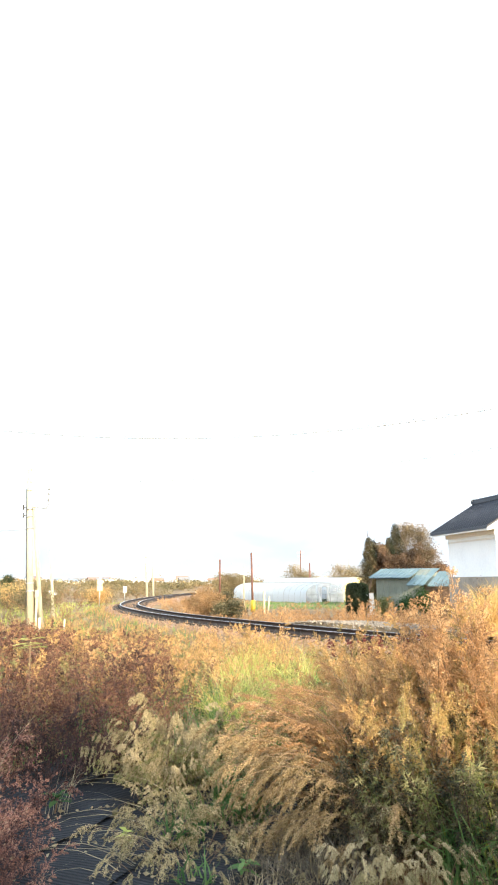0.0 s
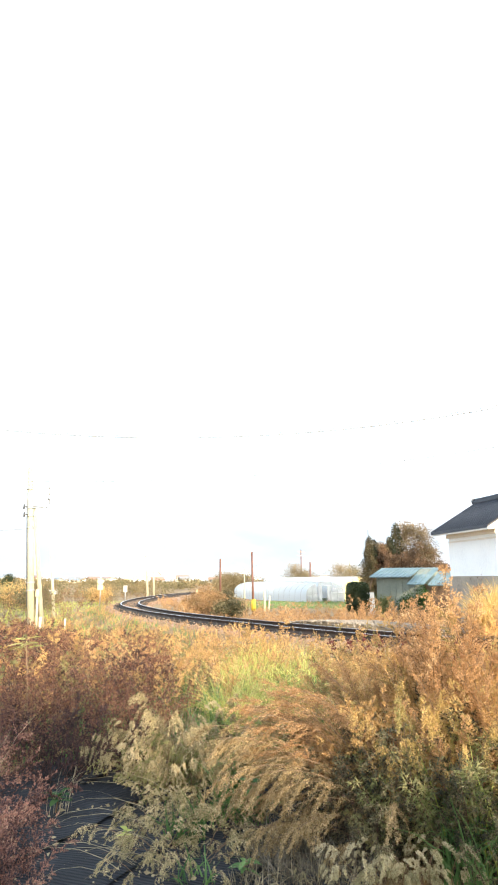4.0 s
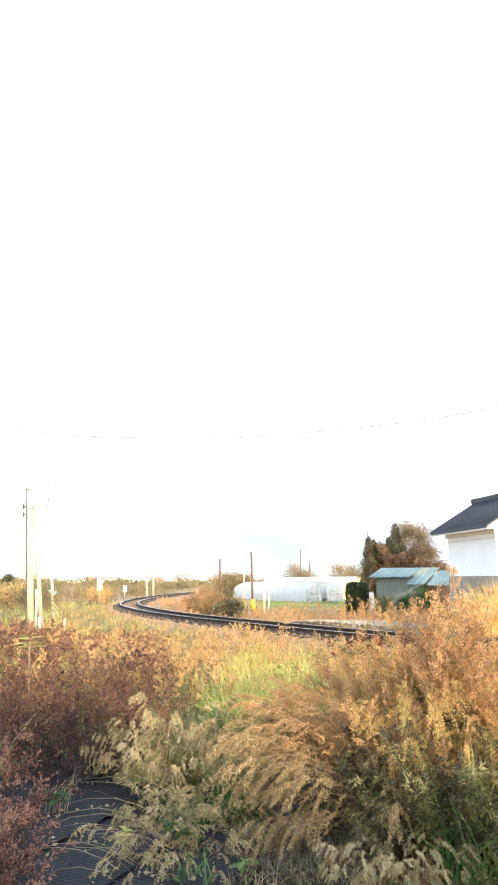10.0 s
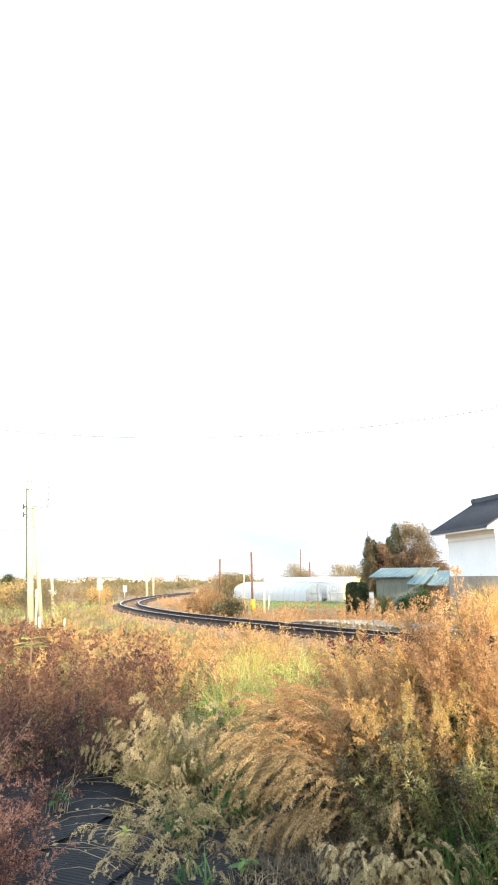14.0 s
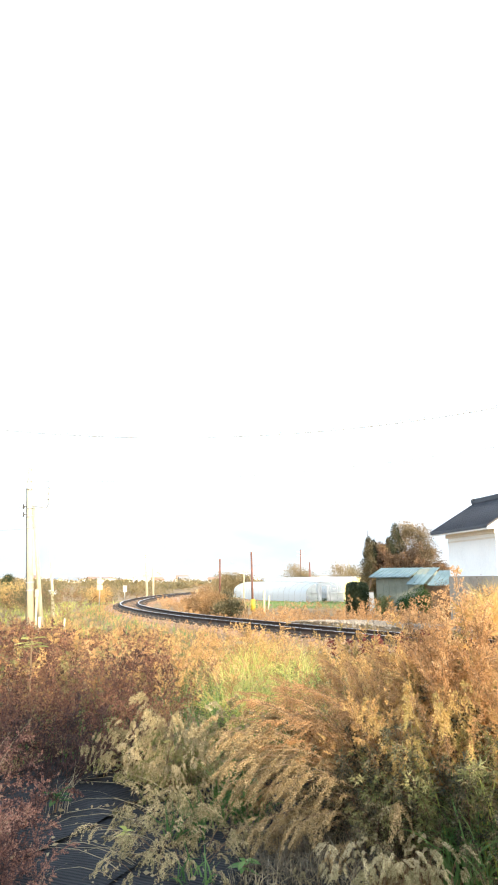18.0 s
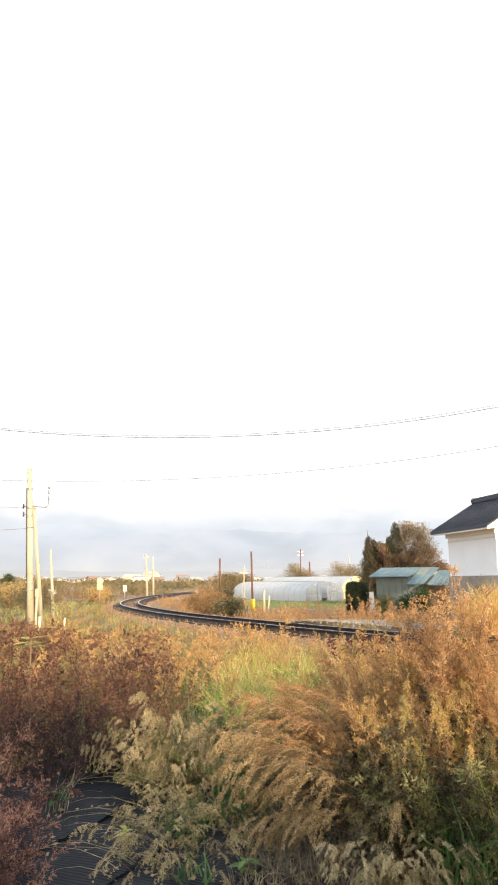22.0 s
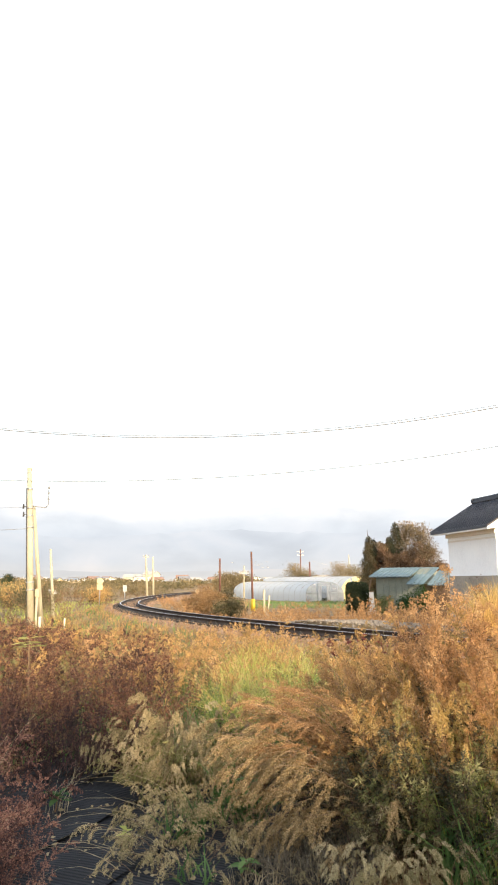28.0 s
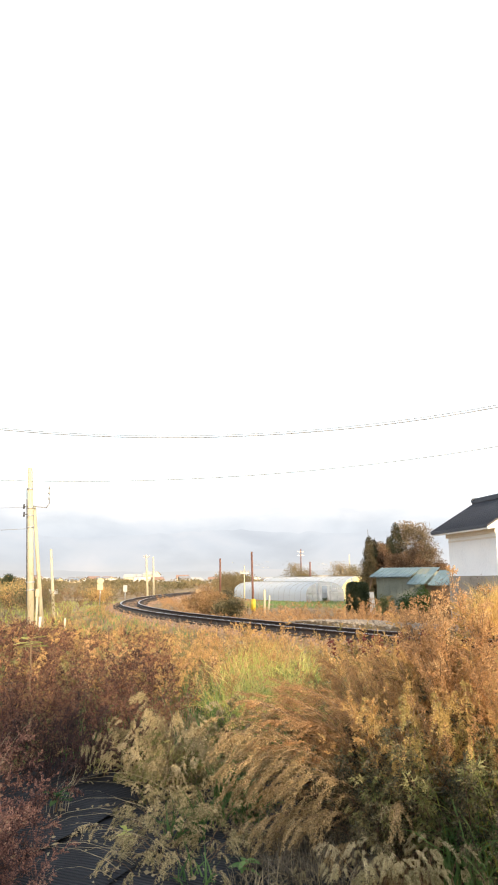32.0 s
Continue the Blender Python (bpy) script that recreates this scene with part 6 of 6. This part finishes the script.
far_kw = dict(nside=14, side=0.30, nleaf=9, ll=0.065, lw=0.017, rise=0.9, droop=0.1, stem=0.007, jit=0.8, twigs=False, plain=True)
A_MID = [plume_arrays(3000 + i, L=1.0, bend=0.5, start=0.15, **mid_kw) for i in range(6)]
A_LOW = [plume_arrays(3200 + i, L=1.0, bend=0.7, start=0.05, nside=9, side=0.4, nleaf=7, ll=0.14, lw=0.022, rise=1.2, droop=0.1, stem=0.01, jit=0.6, twigs=False, plain=True, k=4) for i in range(6)]
A_FAR = [plume_arrays(3100 + i, L=1.0, bend=0.5, start=0.1, **far_kw) for i in range(6)]

left_of = lambda x, y: x < -0.10 * y - 0.3
mid_of = lambda x, y: x > -0.16 * y - 0.3
thicket("russet_thicket", "russet and brown weeds filling the field", "weeds", A_MID, M_DARKSTEM, M_RED, scatter(1, 420, -6.5, -0.6, 8.2, 17, 0.8, 1.25, keep=left_of, cap=1), 1)
thicket("russet_thicket", "russet and orange weeds farther off in the field", "weeds", A_FAR, M_DARKSTEM, M_RED, scatter(2, 420, -13, -1.0, 14, 30, 0.5, 1.0, keep=left_of, cap=1), 2)
thicket("rusty_thicket", "rust-orange weeds standing among the russet ones", "weeds", A_MID, M_STEM, M_ORANGE, scatter(17, 300, -6, 1.5, 8.6, 18, 0.7, 1.2, cap=1.0), 17)
thicket("golden_thicket", "golden and orange upright weeds before the track", "weeds", A_MID, M_STEM, M_GOLD, scatter(3, 420, -3.5, 3.6, 7.8, 17, 0.5, 1.0, keep=lambda x, y: mid_of(x, y) and not (abs(x - 0.05 * y) < 0.7 and y < 13), cap=1), 3)
thicket("golden_thicket", "golden weeds scattered among the russet ones", "weeds", A_FAR, M_STEM, M_GOLD, scatter(4, 430, -13, 3, 12, 32, 0.35, 0.9, keep=near_side, cap=1.03, clear=1.5), 4)
thicket("olive_thicket", "olive-green weeds among the russet bushes", "weeds", A_MID, M_STEM, M_OLIVE, scatter(22, 55, -5, -0.8, 7.8, 14, 0.8, 1.1, keep=left_of, cap=1.0), 22)
thicket("golden_thicket", "golden weeds between the russet bushes", "weeds", A_MID, M_STEM, M_GOLD, scatter(14, 70, -5.5, -0.9, 8.0, 15, 0.8, 1.15, keep=left_of, cap=1.02), 14)
thicket("olive_thicket", "olive-green undergrowth between the weeds", "weeds", A_MID, M_STEM, M_OLIVE, scatter(5, 400, -5, 3.5, 8, 18, 0.4, 0.8, cap=1.05), 5, tilt=(0, 60))
low_bank = lambda x, y: (1.2 if x > -2 else 1.6) < track_distance(x, y) < 7
thicket("bank_weeds", "low orange and brown weeds on the track's near bank", "weeds", A_LOW, M_STEM, M_ORANGE, scatter(15, 1200, -12, 7.0, 12, 48, 0.2, 0.42, clear=1.2, keep=lambda x, y: near_side(x, y) and low_bank(x, y), toward=0.9, wide=0.5, tuft=5), 15)
thicket("bank_weeds", "low ochre weeds on the track's near bank", "weeds", A_LOW, M_STEM, M_GOLD, scatter(18, 800, -12, 7.0, 12, 48, 0.12, 0.28, clear=1.2, keep=lambda x, y: near_side(x, y) and low_bank(x, y), toward=0.9, wide=0.5, tuft=5), 18)
thicket("bank_weeds", "low orange weeds on the bank beyond the track", "weeds", A_LOW, M_STEM, M_ORANGE, scatter(19, 1100, -3, 12, 14, 46, 0.35, 0.75, clear=3.0, keep=lambda x, y: not near_side(x, y) and x > -0.06 * y, toward=1.0, wide=0.6, tuft=5), 19)
thicket("bank_weeds", "low brown and olive weeds on the bank beyond the track", "weeds", A_LOW, M_STEM, M_RED, scatter(20, 600, -3, 12, 16, 50, 0.2, 0.45, clear=3.3, keep=lambda x, y: not near_side(x, y) and x > -0.06 * y, toward=1.0, wide=0.6, tuft=5), 20)
thicket("orange_thicket", "waist-high orange weeds behind the gravel bank", "weeds", A_FAR, M_STEM, M_ORANGE, scatter(21, 260, 0.6, 8.5, 20, 30, 0.75, 1.2, clear=3.2, keep=lambda x, y: not near_side(x, y) and 0.03 * y < x < 0.25 * y, toward=1.0, tuft=7, wide=0.4), 21)
thicket("orange_thicket", "low orange weeds beyond the track", "weeds", A_FAR, M_STEM, M_ORANGE, scatter(6, 480, -3, 12.5, 15, 60, 0.35, 0.75, clear=3.5, keep=lambda x, y: not near_side(x, y) and x > -0.08 * y, toward=1.3, tuft=5, wide=0.5), 6)
thicket("orange_thicket", "orange weeds inside the bend of the track", "weeds", A_FAR, M_STEM, M_ORANGE, scatter(7, 480, -8, -0.5, 28, 66, 0.4, 1.0, clear=2.2, keep=lambda x, y: not near_side(x, y), toward=1.0), 7)
thicket("field_scrub", "brown scrub along the far edge of the field", "weeds", A_FAR, M_DARKSTEM, M_RUSTBUSH, scatter(8, 460, -34, -10.5, 44, 95, 0.7, 1.7, clear=3), 8)
thicket("olive_thicket", "olive-green low growth on the far field", "weeds", A_FAR, M_STEM, M_OLIVE, scatter(9, 380, -28, -7, 28, 60, 0.3, 0.6, clear=2.4), 9)
thicket("golden_thicket", "rusty dry weeds on the far field", "weeds", A_FAR, M_STEM, M_RUSTBUSH, scatter(16, 380, -30, -8, 30, 70, 0.3, 0.7, clear=2.4), 16)


def lawn(name, label, seed, n, x0, x1, y0, y1, length, width, lean, mat, keep=None):
    rng = np.random.default_rng(seed)
    x, y = rng.uniform(x0, x1, n), rng.uniform(y0, y1, n)
    clump = np.array([noise.noise((a * 0.9, b * 0.9, seed)) for a, b in zip(x, y)])
    ok = clump > -0.15
    if keep:
        ok &= np.array([keep(a, b) for a, b in zip(x, y)])
    x, y = x[ok], y[ok]
    z = np.array([ground_z(a, b) for a, b in zip(x, y)]) - 0.01
    tagged(new(name, blades(len(x), rng, np.stack([x, y, z], 1), length, width, lean, mat, name)), label, "grass", kind="stuff")


for i, (x, y, L) in enumerate(((6.15, 18.3, 1.15), (6.5, 18.9, 1.25), (6.9, 19.6, 1.35), (6.75, 18.4, 1.2), (7.3, 19.2, 1.3))):
    tuft("reed_clump", "tall clump of yellow dry reeds beside the track", x, y, ground_z(x, y), 420, L, 0.014, 1.35, M_YELLOW, 2200 + i, r=0.35, sway=0.8)
lawn("lime_grass", "bright yellow-green long grass lit by the sun", 1, 5200, -0.9, 1.6, 8.2, 14.5, 0.8, 0.0085, 1.6, M_LIME, keep=lambda x, y: abs(x - 0.03 * y) < 0.7)
lawn("green_grass", "green grass between the weeds", 2, 3200, -2.6, 1.5, 7.2, 13, 0.5, 0.007, 0.9, M_GRASS)
lawn("green_grass", "green and yellow grass on the far field", 3, 6000, -30, -6, 28, 75, 0.35, 0.03, 0.9, M_LIME, keep=lambda x, y: track_distance(x, y) > 3)
lawn("green_grass", "mown green strip before the greenhouses", 4, 4200, -2, 11, 58, 77, 0.22, 0.03, 0.9, M_GRASS, keep=lambda x, y: track_distance(x, y) > 3)
lawn("dry_grass", "short orange dry grass on the banks of the track", 7, 17000, -11, 6, 12, 48, 0.30, 0.014, 1.0, M_GOLD, keep=lambda x, y: near_side(x, y) and 1.6 < track_distance(x, y) < 6)
lawn("straw_grass", "dry straw and litter under the nearest weeds", 5, 1500, -0.1, 1.2, 4.3, 6.0, 0.2, 0.003, 1.5, M_STRAW)
lawn("dead_grass", "matted grey dead grass under the nearest weeds", 8, 1500, -0.05, 0.75, 4.45, 5.3, 0.26, 0.003, 1.8, M_DEADGRASS)
lawn("green_grass", "green grass along the near bank of the track", 9, 5000, -11, -1, 20, 48, 0.3, 0.02, 0.9, M_GRASS, keep=lambda x, y: near_side(x, y) and 1.7 < track_distance(x, y) < 6)
lawn("straw_grass", "dry straw between the weeds before the track", 6, 2200, -4, 4, 9, 17, 0.6, 0.006, 1.0, M_STRAW)


# ---- wind: gusts bend the weeds towards the left, then they swing back ----
def motions():
    gusts = [(0, 0.25), (1.2, 0.35), (2.2, 0.6), (3.2, 0.9), (4.4, 0.7), (5.6, 1.25), (6.3, 1.0), (7.2, 0.75), (8.5, 0.65), (9.6, 0.5), (11, 0.45), (12, 0.6), (13.2, 0.25),
             (14.5, 0.2), (16.5, 0.2), (18.5, 0.1), (20, 0.15), (22, 0.25), (23.5, 0.2), (25.2, 0.8), (26.3, 0.6), (28, 0.7), (29, 0.45), (30.5, 0.3), (32, 0.2)]
    gt, gv = [g[0] for g in gusts], [g[1] for g in gusts]
    for ob, amount, lag, x in SWAYING:
        rest = ob.matrix_basis.copy()
        loc, q, sc = rest.decompose()
        rng = random.Random(int(abs(loc.x * 971 + loc.y * 577 + lag * 991) * 10))
        p1, p2 = rng.uniform(0, 6.28), rng.uniform(0, 6.28)
        rows = []
        for i in range(81):
            t = min(32.0, i * 0.4)
            g = float(np.interp(t - 0.25 * lag, gt, gv))
            side = -(g * 0.9 + g * 0.55 * math.sin(2 * math.pi * t / 1.9 + p1 * 0.35 + lag) + 0.12 * math.sin(2 * math.pi * t / 1.27 + p2)) * amount
            fore = (g * 0.3 * math.sin(2 * math.pi * t / 1.6 + p2) + 0.1 * math.sin(2 * math.pi * t / 2.3 + p1)) * amount
            turn = Matrix.Rotation(radians(side), 4, "Y") @ Matrix.Rotation(radians(fore), 4, "X")
            rows.append((t, Matrix.Translation(loc) @ turn @ q.to_matrix().to_4x4()))
        walk(ob, rows)


motions()
